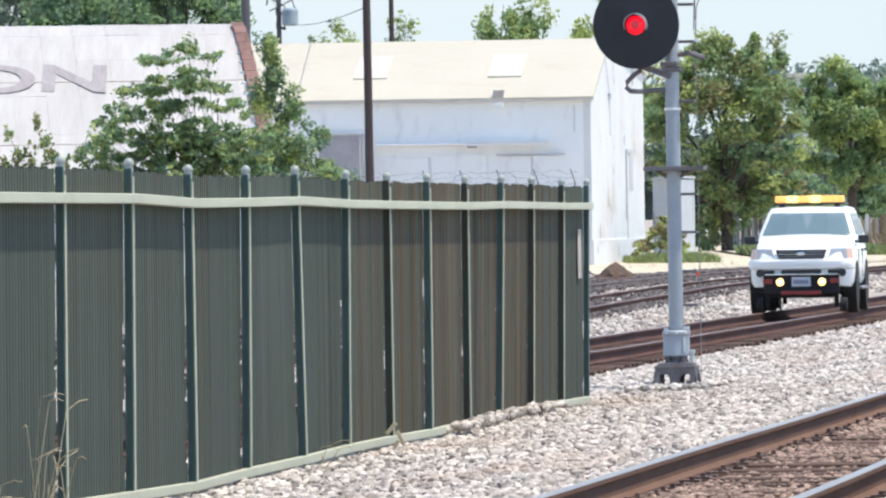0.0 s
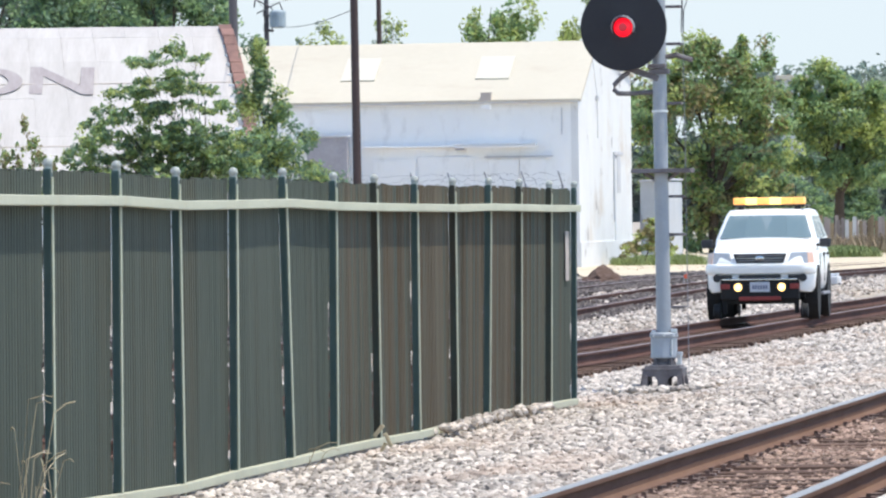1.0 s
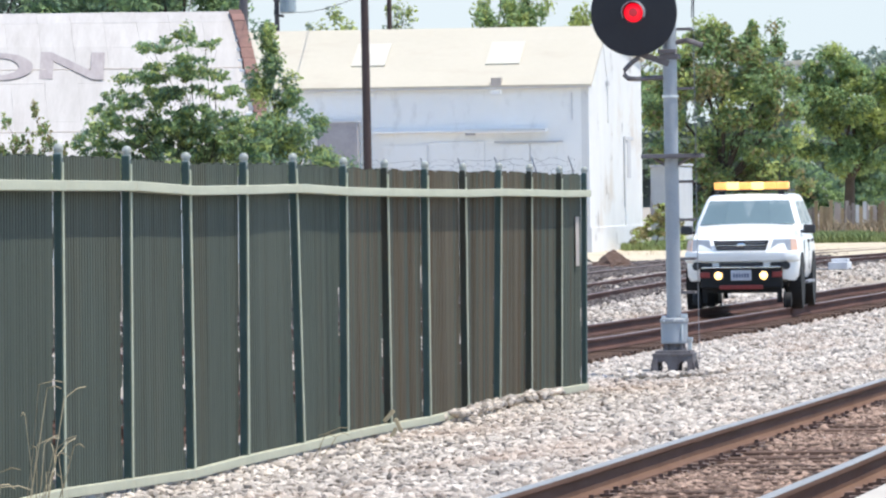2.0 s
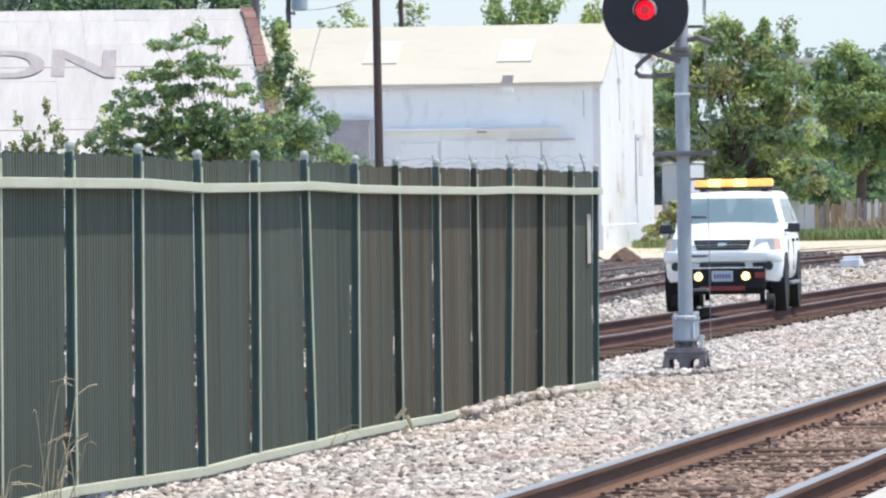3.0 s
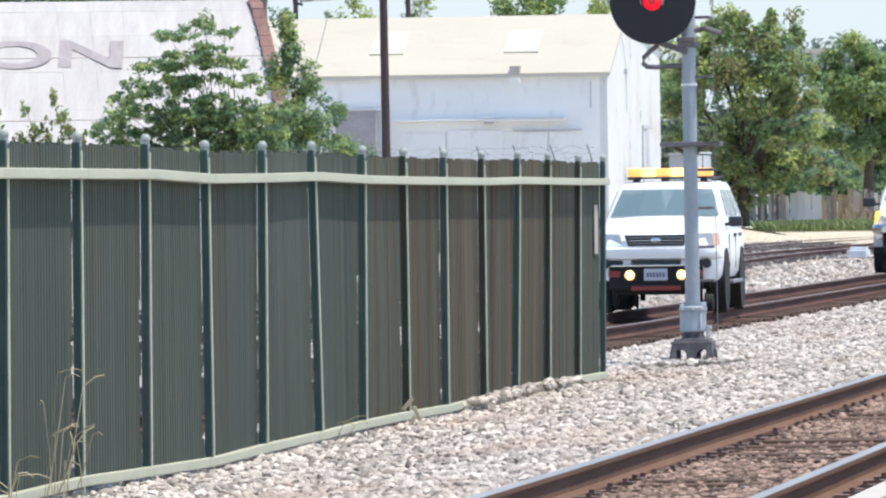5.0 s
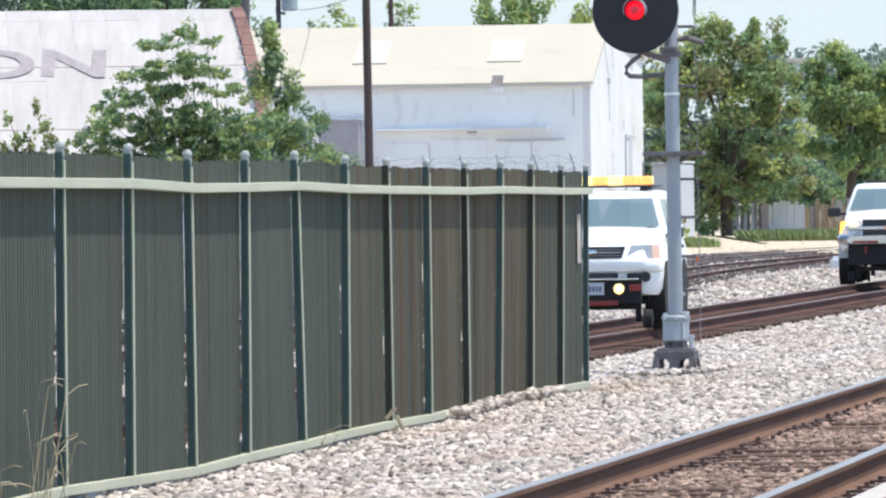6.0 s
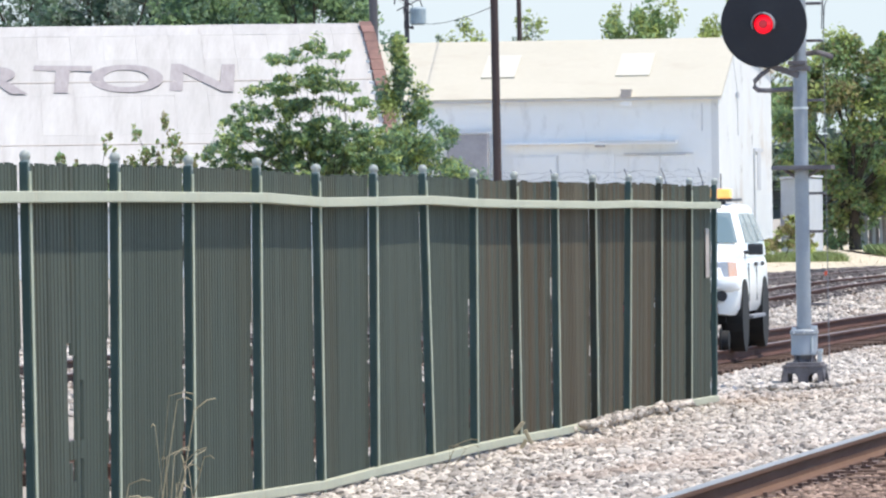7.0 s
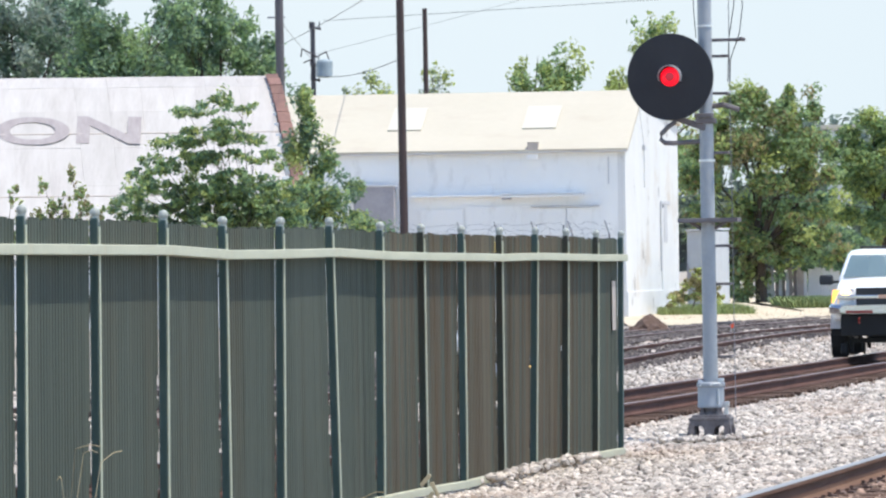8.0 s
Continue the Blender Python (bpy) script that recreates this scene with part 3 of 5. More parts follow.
            me = slat_me["slat_rust" if rng.random() < (0.15, 0.6, 0.85, 0.9, 0.9, 0.8, 0.5, 0.0)[min(i, 7)] else "slat"]
            turn = Matrix.Rotation(radians(yaw), 4, "Z") @ Matrix.Rotation(radians(tilt), 4, "X") @ Matrix.Rotation(radians(slip), 4, "Y")
            twist = Matrix.Rotation(radians(rng.uniform(-4, 4)), 4, "Z")
            wide = inside / n_slats * rng.uniform(0.90, 0.95)
            pieces = [(0.0, wide, z0, z1) for z0, z1 in pieces]
            if k == 0:
                pieces.append((wide * 0.30, wide * 0.45, 0.0, height - 0.004))
            for along, w, z0, z1 in pieces:
                ob = new("slat", me)
                ob.parent = f
                ob.matrix_basis = Matrix.Translation((base.x, base.y, base.z - 0.02)) @ turn @ Matrix.Translation((along, 0, z0)) @ twist @ Matrix.Diagonal((w, 0.030 if w == wide else 0.026, z1 - z0, 1))
    # a torn pale tag hangs on the last panel
    tag = tagged(part("paper_tag", boxes(((0.26, 0.01, 0.52), (0, 0, 0)), bevel=0.003), "card"), "faded pale strip of card fixed to the fence", "notice")
    p = FENCE_END + FENCE_DIR * 0.85
    tag.matrix_world = Matrix.Translation((p.x + away.x * 0.05, p.y + away.y * 0.05, 1.47)) @ Matrix.Rotation(radians(yaw), 4, "Z")
    return f


# ---- searchlight signal on its mast ----
def build_signal():
    s = thing("railway_signal", pose(2.62, 81.54, -0.06, 0, -0.2, -ALONG), "grey mast signal with one red light in a black round target", "railway signal")
    # cast footing with arched openings
    part("footing", boxes(((0.46, 0.46, 0.035), (0, 0, 0.205)), ((0.40, 0.40, 0.03), (0, 0, 0.235)), bevel=0.01), "casting", s)
    frame_outline = [(-0.262, -0.03), (-0.19, -0.03), (-0.182, 0.08), (-0.16, 0.125), (-0.09, 0.125), (-0.06, 0.09), (-0.05, -0.03), (0.055, -0.03), (0.06, 0.09), (0.09, 0.125), (0.16, 0.125), (0.182, 0.08), (0.19, -0.03), (0.262, -0.03), (0.222, 0.19), (-0.222, 0.19)]
    for y, turned in ((-0.22, 0), (0.17, 0), (-0.22, 90), (0.17, 90)):
        part("footing_side", prism(frame_outline, 0.05, Matrix.Rotation(radians(turned), 4, "Z") @ Matrix.Translation((0, y, 0))), "casting", s)
    part("base_flange", lathe([(0.11, 0.25), (0.11, 0.27), (0.095, 0.28), (0.10, 0.33)], 16), "casting", s)
    for a in range(4):
        c, d = 0.13 * math.cos(a * 1.57 + 0.78), 0.13 * math.sin(a * 1.57 + 0.78)
        part("anchor_bolt", rods(((c, d, 0.25), (c, d, 0.335), 0.02), ((c, d, 0.25), (c, d, 0.278), 0.036), n=6), "casting", s)
    part("junction_base", lathe([(0.12, 0.325), (0.15, 0.33), (0.155, 0.345), (0.15, 0.36), (0.15, 0.555), (0.162, 0.57), (0.162, 0.60), (0.15, 0.612), (0.10, 0.62)], 24), "mast", s, smooth=True)
    for x in (-0.10, 0.02, 0.13):
        part("cover_bolt", rods(((x, -0.148, 0.585), (x, -0.175, 0.585), 0.012), n=6), "mast_bright", s)
    part("hinge", rods(((0.1, -0.125, 0.37), (0.1, -0.125, 0.54), 0.012), n=8), "mast_bright", s)
    for size, at in (((0.05, 0.06, 0.035), (-0.11, -0.05, 0.625)), ((0.07, 0.06, 0.05), (0.12, -0.05, 0.635)), ((0.06, 0.05, 0.05), (0.18, -0.02, 0.37)), ((0.05, 0.05, 0.10), (0.17, 0.0, 0.30))):
        part("clamp", boxes((size, at), bevel=0.008), "mast_bright", s)
    part("mast", lathe([(0.083, 0.60), (0.081, 2.4), (0.078, 5.4)], 18), "mast", s, smooth=True)
    part("band", lathe([(0.083, 3.10), (0.093, 3.10), (0.093, 3.125), (0.083, 3.125)], 18), "mast_bright", s)
    part("band", lathe([(0.081, 4.62), (0.09, 4.62), (0.09, 4.64), (0.081, 4.64)], 18), "mast_bright", s)
    # step plate
    bm = bmesh.new()
    box(bm, (0.68, 0.36, 0.05), (0.02, -0.02, 2.44), bevel=0.008)
    for k in range(4):
        box(bm, (0.05, 0.36, 0.012), (0.2 + 0.04 * k, -0.03, 2.46))
    rod(bm, (-0.2, 0, 2.42), (0, 0, 2.3), 0.02)
    rod(bm, (0.2, 0, 2.42), (0, 0, 2.3), 0.02)
    part("step_plate", bm, "casting", s)
    # ladder with its rungs behind the mast
    for x in (0.25, ):
        part("ladder_rail", rods(((x, 0.24, 0.1), (x, 0.20, 5.3), 0.0045)), "steel", s)
    for z in [0.9, 1.28, 1.72, 2.15, 3.2, 3.87, 4.29]:
        part("rung", boxes(((0.18, 0.18, 0.03), (0.155, 0.09, z)), bevel=0.006), "casting", s)
    part("top_arm", boxes(((0.40, 0.06, 0.035), (0.25, 0.05, 4.47)), ((0.04, 0.3, 0.03), (0.42, 0.05, 4.48)), bevel=0.006), "casting", s)
    # bracket arms and the cable to the head
    part("arm", tube([(0.06, 0, 3.72), (0.2, -0.02, 3.74), (0.38, -0.05, 3.68)], 0.03), "casting", s)
    part("head_bracket", boxes(((0.42, 0.07, 0.07), (-0.2, -0.06, 3.55), Matrix.Rotation(radians(20), 4, "Y")), ((0.2, 0.2, 0.05), (-0.02, -0.03, 3.62)), ((0.22, 0.22, 0.06), (0, 0, 3.56)), bevel=0.008), "casting", s)
    part("cable", tube([(-0.33, -0.1, 3.56), (-0.42, -0.1, 3.50), (-0.50, -0.1, 3.42), (-0.505, -0.1, 3.36), (-0.46, -0.1, 3.32), (-0.36, -0.08, 3.315), (-0.08, 0, 3.33)], 0.027), "casting", s)
    # head: housing, round target, hood, lens
    c = Vector((-0.375, -0.2, 4.06))
    face = Matrix.Translation(c) @ Matrix.Rotation(radians(90), 4, "X")
    part("housing", lathe([(0.16, -0.45), (0.2, -0.4), (0.2, -0.05), (0.17, 0.0)], 20, face), "black", s)
    part("target", lathe([(0.485, -0.03), (0.49, -0.015), (0.485, 0.0), (0.30, 0.006), (0.11, 0.012)], 56, face), "black", s, "black round target disc")
    part("lens", lathe([(0.108, 0.014), (0.108, 0.03), (0.09, 0.05), (0.045, 0.06)], 28, face), "lens_red", s, "lit red glass lens")
    part("lens_core", lathe([(0.05, 0.058), (0.045, 0.066), (0.02, 0.068)], 20, face), "lens_core", s)
    # hood: an open half sleeve over the lens
    bm = bmesh.new()
    n = 20
    rows = []
    for depth, r in ((0.0, 0.135), (0.16, 0.128), (0.16, 0.120), (0.0, 0.127)):
        rows.append([bm.verts.new(face @ Vector((r * math.cos(radians(-25 + 230 * k / n)), r * math.sin(radians(-25 + 230 * k / n)), 0.01 + depth * (0.55 + 0.45 * math.sin(math.pi * k / n))))) for k in range(n + 1)])
    for a, b in zip(rows, rows[1:] + rows[:1]):
        for k in range(n):
            bm.faces.new((a[k], a[k + 1], b[k + 1], b[k]))
    bmesh.ops.recalc_face_normals(bm, faces=bm.faces[:])
    part("hood", bm, "mast", s, "grey sun hood")
    # a counterweight wire from the ladder top
    part("stay_wire", tube([(0.26, 0.15, 4.0), (0.27, 0.14, 4.25), (0.38, 0.12, 4.55), (0.42, 0.12, 4.85), (0.38, 0.14, 5.2), (0.36, 0.15, 5.6)], 0.006, 5), "wire", s)
    part("stay_wire", tube([(0.23, 0.2, 4.0), (0.25, 0.2, 4.5), (0.31, 0.2, 4.85), (0.33, 0.2, 5.6)], 0.006, 5), "wire", s)
    part("feed_wire", tube([(-0.10, 0.0, 4.5), (-0.12, 0.0, 4.8), (-0.15, 0.0, 5.6)], 0.005, 5), "wire", s)
    part("mast_collar", lathe([(0.079, 4.98), (0.098, 4.98), (0.098, 5.015), (0.079, 5.015)], 18), "mast_bright", s)
    return s


# ---- buildings ----
def slab(pts, thick):
    """A flat plate from its upper corners, thickness downwards along its normal."""
    pts = [Vector(p) for p in pts]
    nrm = (pts[1] - pts[0]).cross(pts[-1] - pts[0]).normalized()
    bm = bmesh.new()
    a = [bm.verts.new(p) for p in pts]
    b = [bm.verts.new(p - nrm * thick) for p in pts]
    bm.faces.new(a)
    bm.faces.new(b[::-1])
    k = len(a)
    for i in range(k):
        bm.faces.new((a[i], b[i], b[(i + 1) % k], a[(i + 1) % k]))
    bmesh.ops.recalc_face_normals(bm, faces=bm.faces[:])
    return bm


def build_warehouse():
    """White shed: long wall along x, gable end running back along y."""
    w = thing("white_warehouse", pose(4.96, 240, -0.12, 0, 0, -ALONG * 0.9), "white painted warehouse with a cream pitched roof and skylights", "warehouse")
    L, D, E, R, RY, EB = 22.0, 16.0, 5.65, 7.58, 4.6, 6.7       # length, depth, eave, ridge height, ridge y, back eave
    part("wall", boxes(((L - 0.5, 0.25, E), (-L / 2, 0.125, E / 2))), "wall_white", w)
    gable = [(0, 0), (D, 0), (D, EB), (RY, R), (0, E)]
    bm = prism(gable, 0.25)
    bm.transform(Matrix.Rotation(radians(90), 4, "Z"))
    part("wall", bm, "wall_peel", w, "peeling whitewashed gable wall")
    part("wall", boxes(((L - 0.5, 0.25, EB), (-L / 2, D - 0.125, EB / 2))), "wall_white", w)
    bm = prism(gable, 0.25)
    bm.transform(Matrix.Translation((-L + 0.25, 0, 0)) @ Matrix.Rotation(radians(90), 4, "Z"))
    part("wall", bm, "wall_white", w)
    roof = part("roof", slab([(-L - 0.2, -0.25, E + 0.02), (0.12, -0.25, E + 0.02), (0.12, RY, R + 0.12), (-L - 0.2, RY, R + 0.12)], 0.12), "roof_cream", w)
    part("roof", slab([(-L - 0.2, RY + 0.01, R + 0.12), (0.12, RY + 0.01, R + 0.12), (0.12, D + 0.2, EB + 0.08), (-L - 0.2, D + 0.2, EB + 0.08)], 0.12), "roof_cream", w)
    part("eave_trim", boxes(((L + 0.25, 0.03, 0.035), (-L / 2, -0.262, E - 0.07)), bevel=0.006), "trim", w)
    slope = math.atan2(R - E + 0.1, RY + 0.25)
    for x in (-7.6, -3.05):
        y = 2.35
        z = E + 0.02 + (y + 0.25) * math.tan(slope)
        part("skylight", boxes(((1.15, 2.0, 0.05), (x, y, z + 0.03), Matrix.Rotation(slope, 4, "X")), bevel=0.01), "skylight", roof)
    vent = part("roof_vent", boxes(((0.34, 0.3, 0.26), (-3.05, -0.1, E + 0.12)), ((0.36, 0.32, 0.03), (-3.05, -0.1, E + 0.26)), bevel=0.01), "card", w)
    part("vent_box", boxes(((0.34, 0.16, 0.14), (-3.05, -0.36, E - 0.22)), bevel=0.01), "wall_white", w)
    # canopy rail and the doors under it
    part("canopy", boxes(((3.1, 0.28, 0.06), (-5.6, -0.15, 4.15)), bevel=0.008), "wall_white", w)
    part("canopy", boxes(((2.75, 0.40, 0.07), (-2.75, -0.2, 4.18)), ((2.75, 0.04, 0.12), (-2.75, -0.38, 4.15)), bevel=0.008), "wall_white", w)
    part("door_motor", boxes(((0.3, 0.26, 0.2), (-3.95, -0.24, 4.12)), bevel=0.02), "block", w)
    for x0, x1, top in ((-6.9, -5.45, 3.72), (-5.35, -3.5, 3.8), (-3.0, -2.0, 3.72), (-1.95, -1.1, 3.72)):
        part("sliding_door", boxes(((x1 - x0, 0.06, top), ((x0 + x1) / 2, -0.04, top / 2)), bevel=0.006), "wall_white", w)
    part("door_track", boxes(((2.3, 0.1, 0.05), (-2.0, -0.12, 3.78)), bevel=0.005), "trim", w)
    # block lean-to beside the wall
    part("block_panel", boxes(((1.35, 0.5, 4.5), (-8.35, -0.4, 2.25)), bevel=0.01), "block", w)
    part("panel_cap", boxes(((1.45, 0.6, 0.06), (-8.35, -0.4, 4.53)), bevel=0.01), "trim", w)
    # gable end: conduit, window recess, doors, drain pipes
    part("conduit", rods(((0.05, 5.2, 5.8), (0.05, 5.2, 4.4), 0.015), ((0.06, 3.6, 7.3), (0.05, 5.2, 5.8), 0.012)), "trim", w)
    part("meter_box", boxes(((0.10, 0.3, 0.18), (0.05, 5.2, 5.75)), bevel=0.01), "trim", w)
    part("window", boxes(((0.06, 2.6, 0.12), (0.03, 11.5, 3.92)), ((0.05, 0.16, 2.4), (0.03, 10.2, 2.75)), bevel=0.01), "trim", w)
    part("door", boxes(((0.05, 1.9, 3.5), (0.02, 11.4, 2.0)), bevel=0.01), "wall_peel", w)
    # flat grey plate puts the window recess's shade into colour
    part("recess_plate", boxes(((0.05, 1.0, 1.3), (0.04, 11.4, 3.2)), bevel=0.01), "trim", w)
    part("plinth", boxes(((0.06, D, 0.9), (0.02, D / 2, 0.45)), bevel=0.01), "wall_peel", w)
    part("drain_pipe", rods(((-0.55, -0.03, 5.4), (-0.55, -0.03, 4.5), 0.015)), "trim", w)
    return w


def build_lettered_shed():
    """Long shed with a bowed white roof, painted letters and a stepped brick gable edge."""
    s = thing("lettered_shed", pose(-6.75, 237, -0.12, 0, 0, 6), "old white shed with a bowed metal roof and faded letters", "shed")
    L = 34.0
    prof = [(-10.2, 2.2), (-8.6, 3.3), (-6.8, 4.5), (-4.8, 5.75), (-2.8, 6.95), (-1.2, 7.76), (0.0, 8.12), (1.2, 7.76), (4.8, 5.75), (9.0, 3.0)]
    bm = bmesh.new()
    n = 60
    rows = []
    for y, z in prof:
        rows.append([bm.verts.new((-L * k / n, y, z + 0.02 * math.sin(k * 0.9) + 0.015 * noise.noise((k * 0.7, y, 1)))) for k in range(n + 1)])
    for a, b in zip(rows, rows[1:]):
        for k in range(n):
            bm.faces.new((a[k], b[k], b[k + 1], a[k + 1]))
    bmesh.ops.translate(bm, verts=bm.verts[:], vec=(0, 0, -0.10))
    bmesh.ops.solidify(bm, geom=bm.faces[:], thickness=0.06)
    bmesh.ops.recalc_face_normals(bm, faces=bm.faces[:])
    roof = part("roof", bm, "roof_white", s, smooth=True)
    # raised seams of the sheets
    def roof_z(y):
        for (a, za), (b, zb) in zip(prof, prof[1:]):
            if a <= y <= b:
                return za + (zb - za) * (y - a) / (b - a)
        return 0
    for z0 in (-7.3, -4.05):
        part("sheet_lap", boxes(((L, 0.04, 0.022), (-L / 2, z0, roof_z(z0) + 0.058), Matrix.Rotation(math.atan(0.62), 4, "X"))), "card", roof)
    rng = random.Random(8)
    for k in range(int(L / 1.07)):
        x = -0.53 - k * 1.07
        for (ya, za), (yb, zb) in zip(prof[:6], prof[1:7]):
            slope = math.atan2(zb - za, yb - ya)
            lift = 0.03 + rng.uniform(0, 0.012)
            part("roof_sheet", boxes(((1.065, (yb - ya) / math.cos(slope) + 0.03, 0.02), (x, (ya + yb) / 2, (za + zb) / 2 + lift), Matrix.Rotation(slope, 4, "X"))), "roof_white", roof)
    gable = [(y, z - 0.05) for y, z in prof] + [(9.0, 0), (-10.2, 0)]
    bm = prism(gable, 0.25)
    bm.transform(Matrix.Translation((0, 0, 0)) @ Matrix.Rotation(radians(90), 4, "Z"))
    part("wall", bm, "wall_white", s)
    part("wall", boxes(((L, 0.25, 2.2), (-L / 2, -10.0, 1.1))), "wall_white", s)
    part("wall", boxes(((L, 0.25, 3.0), (-L / 2, 8.8, 1.5))), "wall_white", s)
    bm = prism(gable, 0.25)
    bm.transform(Matrix.Translation((-L, 0, 0)) @ Matrix.Rotation(radians(90), 4, "Z"))
    part("wall", bm, "wall_white", s)
    # stepped brick parapet along the gable's edge
    y = -6.9
    while y < -0.2:
        off = 0.06 - 0.05 * y
        tip = Matrix.Rotation(math.atan2(roof_z(y + 0.25) - roof_z(y - 0.25), 0.5), 4, "X")
        part("parapet_brick", boxes(((0.36, 0.675, 0.40), (off, y, roof_z(y) - 0.04), tip), bevel=0.02), "brick", s)
        part("parapet_cap", boxes(((0.41, 0.64, 0.035), (off, y - 0.08, roof_z(y) + 0.145), tip), bevel=0.01), "brick", s)
        part("verge_board", boxes(((off, 0.58, 0.30), (off / 2 - 0.1, y, roof_z(y) - 0.18)), bevel=0.01), "wall_white", s)
        y += 0.58
    # faded painted letters lying on the roof
    slope = math.atan2(roof_z(-2.8) - roof_z(-4.8), 2.0)
    for ch, x in (("N", -5.47), ("O", -7.92), ("T", -9.98), ("R", -12.1)):
        cu = bpy.data.curves.new("letter", "FONT")
        cu.body = ch
        cu.align_x, cu.align_y = "CENTER", "CENTER"
        cu.size = 2.35
        cu.extrude = 0.004
        cu.offset = 0.06
        tmp = new("letter", cu)
        dg = bpy.context.evaluated_depsgraph_get()
        me = bpy.data.meshes.new_from_object(tmp.evaluated_get(dg))
        bpy.data.objects.remove(tmp)
        me.materials.clear()
        me.materials.append(M["letter"])
        ob = new("roof_letter", me)
        ob.parent = roof
        y = -3.99
        lean = Matrix(((1.29, 0.165, 0, 0), (0, 1.0, 0, 0), (0, 0, 1, 0), (0, 0, 0, 1)))
        ob.matrix_basis = Matrix.Translation((x, y, roof_z(y) + 0.088)) @ Matrix.Rotation(slope, 4, "X") @ lean
    return s


def build_small_shed():
    s = thing("sheet_shed", pose(8.12, 262, -0.12, 0, 0, -8), "small pale grey sheet-metal shed behind the warehouse", "shed")
    part("wall", boxes(((1.0, 5, 2.95), (0, 2.5, 1.475)), bevel=0.02), "shed", s)
    part("roof", boxes(((1.06, 5.3, 0.08), (0, 2.5, 3.0), Matrix.Rotation(radians(-3), 4, "Y")), bevel=0.02), "trim", s)
    part("board", prism([(-0.51, 1.1), (-0.21, 0.95), (-0.51, 1.9)], 0.05, Matrix.Translation((0, -0.06, 0))), "block", s)


def build_poles():
    def pole(name, x, y, top, r, material, label):
        p = thing(name, pose(x, y, -0.15), label, "utility pole", "utility poles")
        part("shaft", rods(((0, 0, 0), (-0.06, 0, top), r, r * 0.8), n=14), material, p)
        return p
    pole("utility_pole", -1.83, 185, 11, 0.115, "wood_pole", "dark brown creosoted wooden utility pole")
    p = pole("utility_pole", -6.556, 246, 13, 0.17, "wood_pole_grey", "thick greyed wooden utility pole")
    part("bracket", boxes(((0.6, 0.06, 0.06), (-0.15, 0, 10.4)), bevel=0.01), "steel", p)
    p = pole("utility_pole", -6.62, 300, 12.0, 0.12, "wood_pole_grey", "far utility pole carrying crossarms and a transformer")
    for z, h in ((11.75, 0.5), (10.2, 0.45), (9.6, 0.4)):
        part("crossarm", boxes(((h, 0.1, 0.1), (0.05, -0.12, z), Matrix.Rotation(radians(12), 4, "Y")), ((0.05, 0.05, 0.3), (h * 0.45, -0.12, z + 0.12)), ((0.05, 0.05, 0.3), (-h * 0.35, -0.12, z + 0.12)), bevel=0.01), "wood_pole_grey", p)
    part("transformer", lathe([(0.2, 0), (0.34, 0.05), (0.34, 0.66), (0.3, 0.72), (0.1, 0.76)], 18, Matrix.Translation((0.42, -0.2, 9.68))), "transformer", p, "blue-grey transformer can")
    part("fuse_bracket", rods(((-0.5, -0.15, 10.9), (0.2, -0.15, 10.5), 0.03), ((-0.45, -0.15, 10.3), (0.5, -0.15, 10.75), 0.025), ((0.5, -0.15, 10.75), (0.62, -0.15, 10.4), 0.025), ((-0.5, -0.15, 10.9), (-0.55, -0.15, 10.55), 0.03), n=6), "wood_pole_grey", p)
    pole("utility_pole", -1.96, 300, 12.5, 0.12, "wood_pole", "slim brown wooden utility pole far off")

    def wire(points, r=0.012):
        pts = [Vector(p) for p in points]
        out = []
        for a, b in zip(pts, pts[1:]):
            for k in range(12):
                u = k / 12
                q = a.lerp(b, u)
                q.z -= 4 * u * (1 - u) * (b - a).length * 0.0015
                out.append(q)
        out.append(pts[-1])
        tagged(part("overhead_wire", tube(out, r, 5), "wire"), "thin dark overhead wire between poles", "wire", "overhead wires")
    wire([(-6.2, 300, 9.6), (-1.9, 185, 7.1)])
    wire([(-6.2, 300, 11.9), (30, 290, 13.5)], 0.01)
    wire([(-6.6, 246, 9.3), (-1.9, 185, 9.2)], 0.01)
    wire([(-6.6, 246, 10.2), (-6.6, 300, 10.2)], 0.01)
    wire([(-6.6, 300, 10.5), (3, 320, 13.6)], 0.008)
    # chain-link fence with barbed wire behind the tracks
    f = thing("barbed_fence", pose(0, 196, -0.15, 0, 0, 0), "wire mesh fence topped with slack barbed wire", "fence")
    rng = random.Random(3)
    for k in range(9):
        x = -4.4 + k * 1.0
        part("fence_post", rods(((x, 0, 0), (x, 0, 2.75), 0.028), ((x, 0, 2.72), (x - 0.12, -0.05, 3.1), 0.018), n=8), "steel", f)
    for z in (2.75, 2.9, 3.05):
        part("barbed_strand", tube([(-4.6 + 0.12 * k, -0.05 + rng.uniform(-0.04, 0.04), z + rng.uniform(-0.05, 0.05) - 0.06 * abs(math.sin(k * 0.4))) for k in range(70)], 0.0035, 4), "wire", f)
    for cx, r in ((0.55, 0.25), (1.75, 0.27), (-0.6, 0.22), (2.7, 0.2)):
        part("wire_coil", tube([(cx + r * math.cos(a * 0.5), 0.02 * math.sin(a), 2.75 + r * math.sin(a * 0.5)) for a in range(8)], 0.004, 4), "wire", f)
    # grid of the mesh
    bm = bmesh.new()
    for k in range(18):
        rod(bm, (-4.5 + k * 0.47, 0, 0.05), (-4.5 + k * 0.47, 0, 2.7), 0.006, n=4)
    part("mesh_wire", bm, "steel", f, kind="stuff")


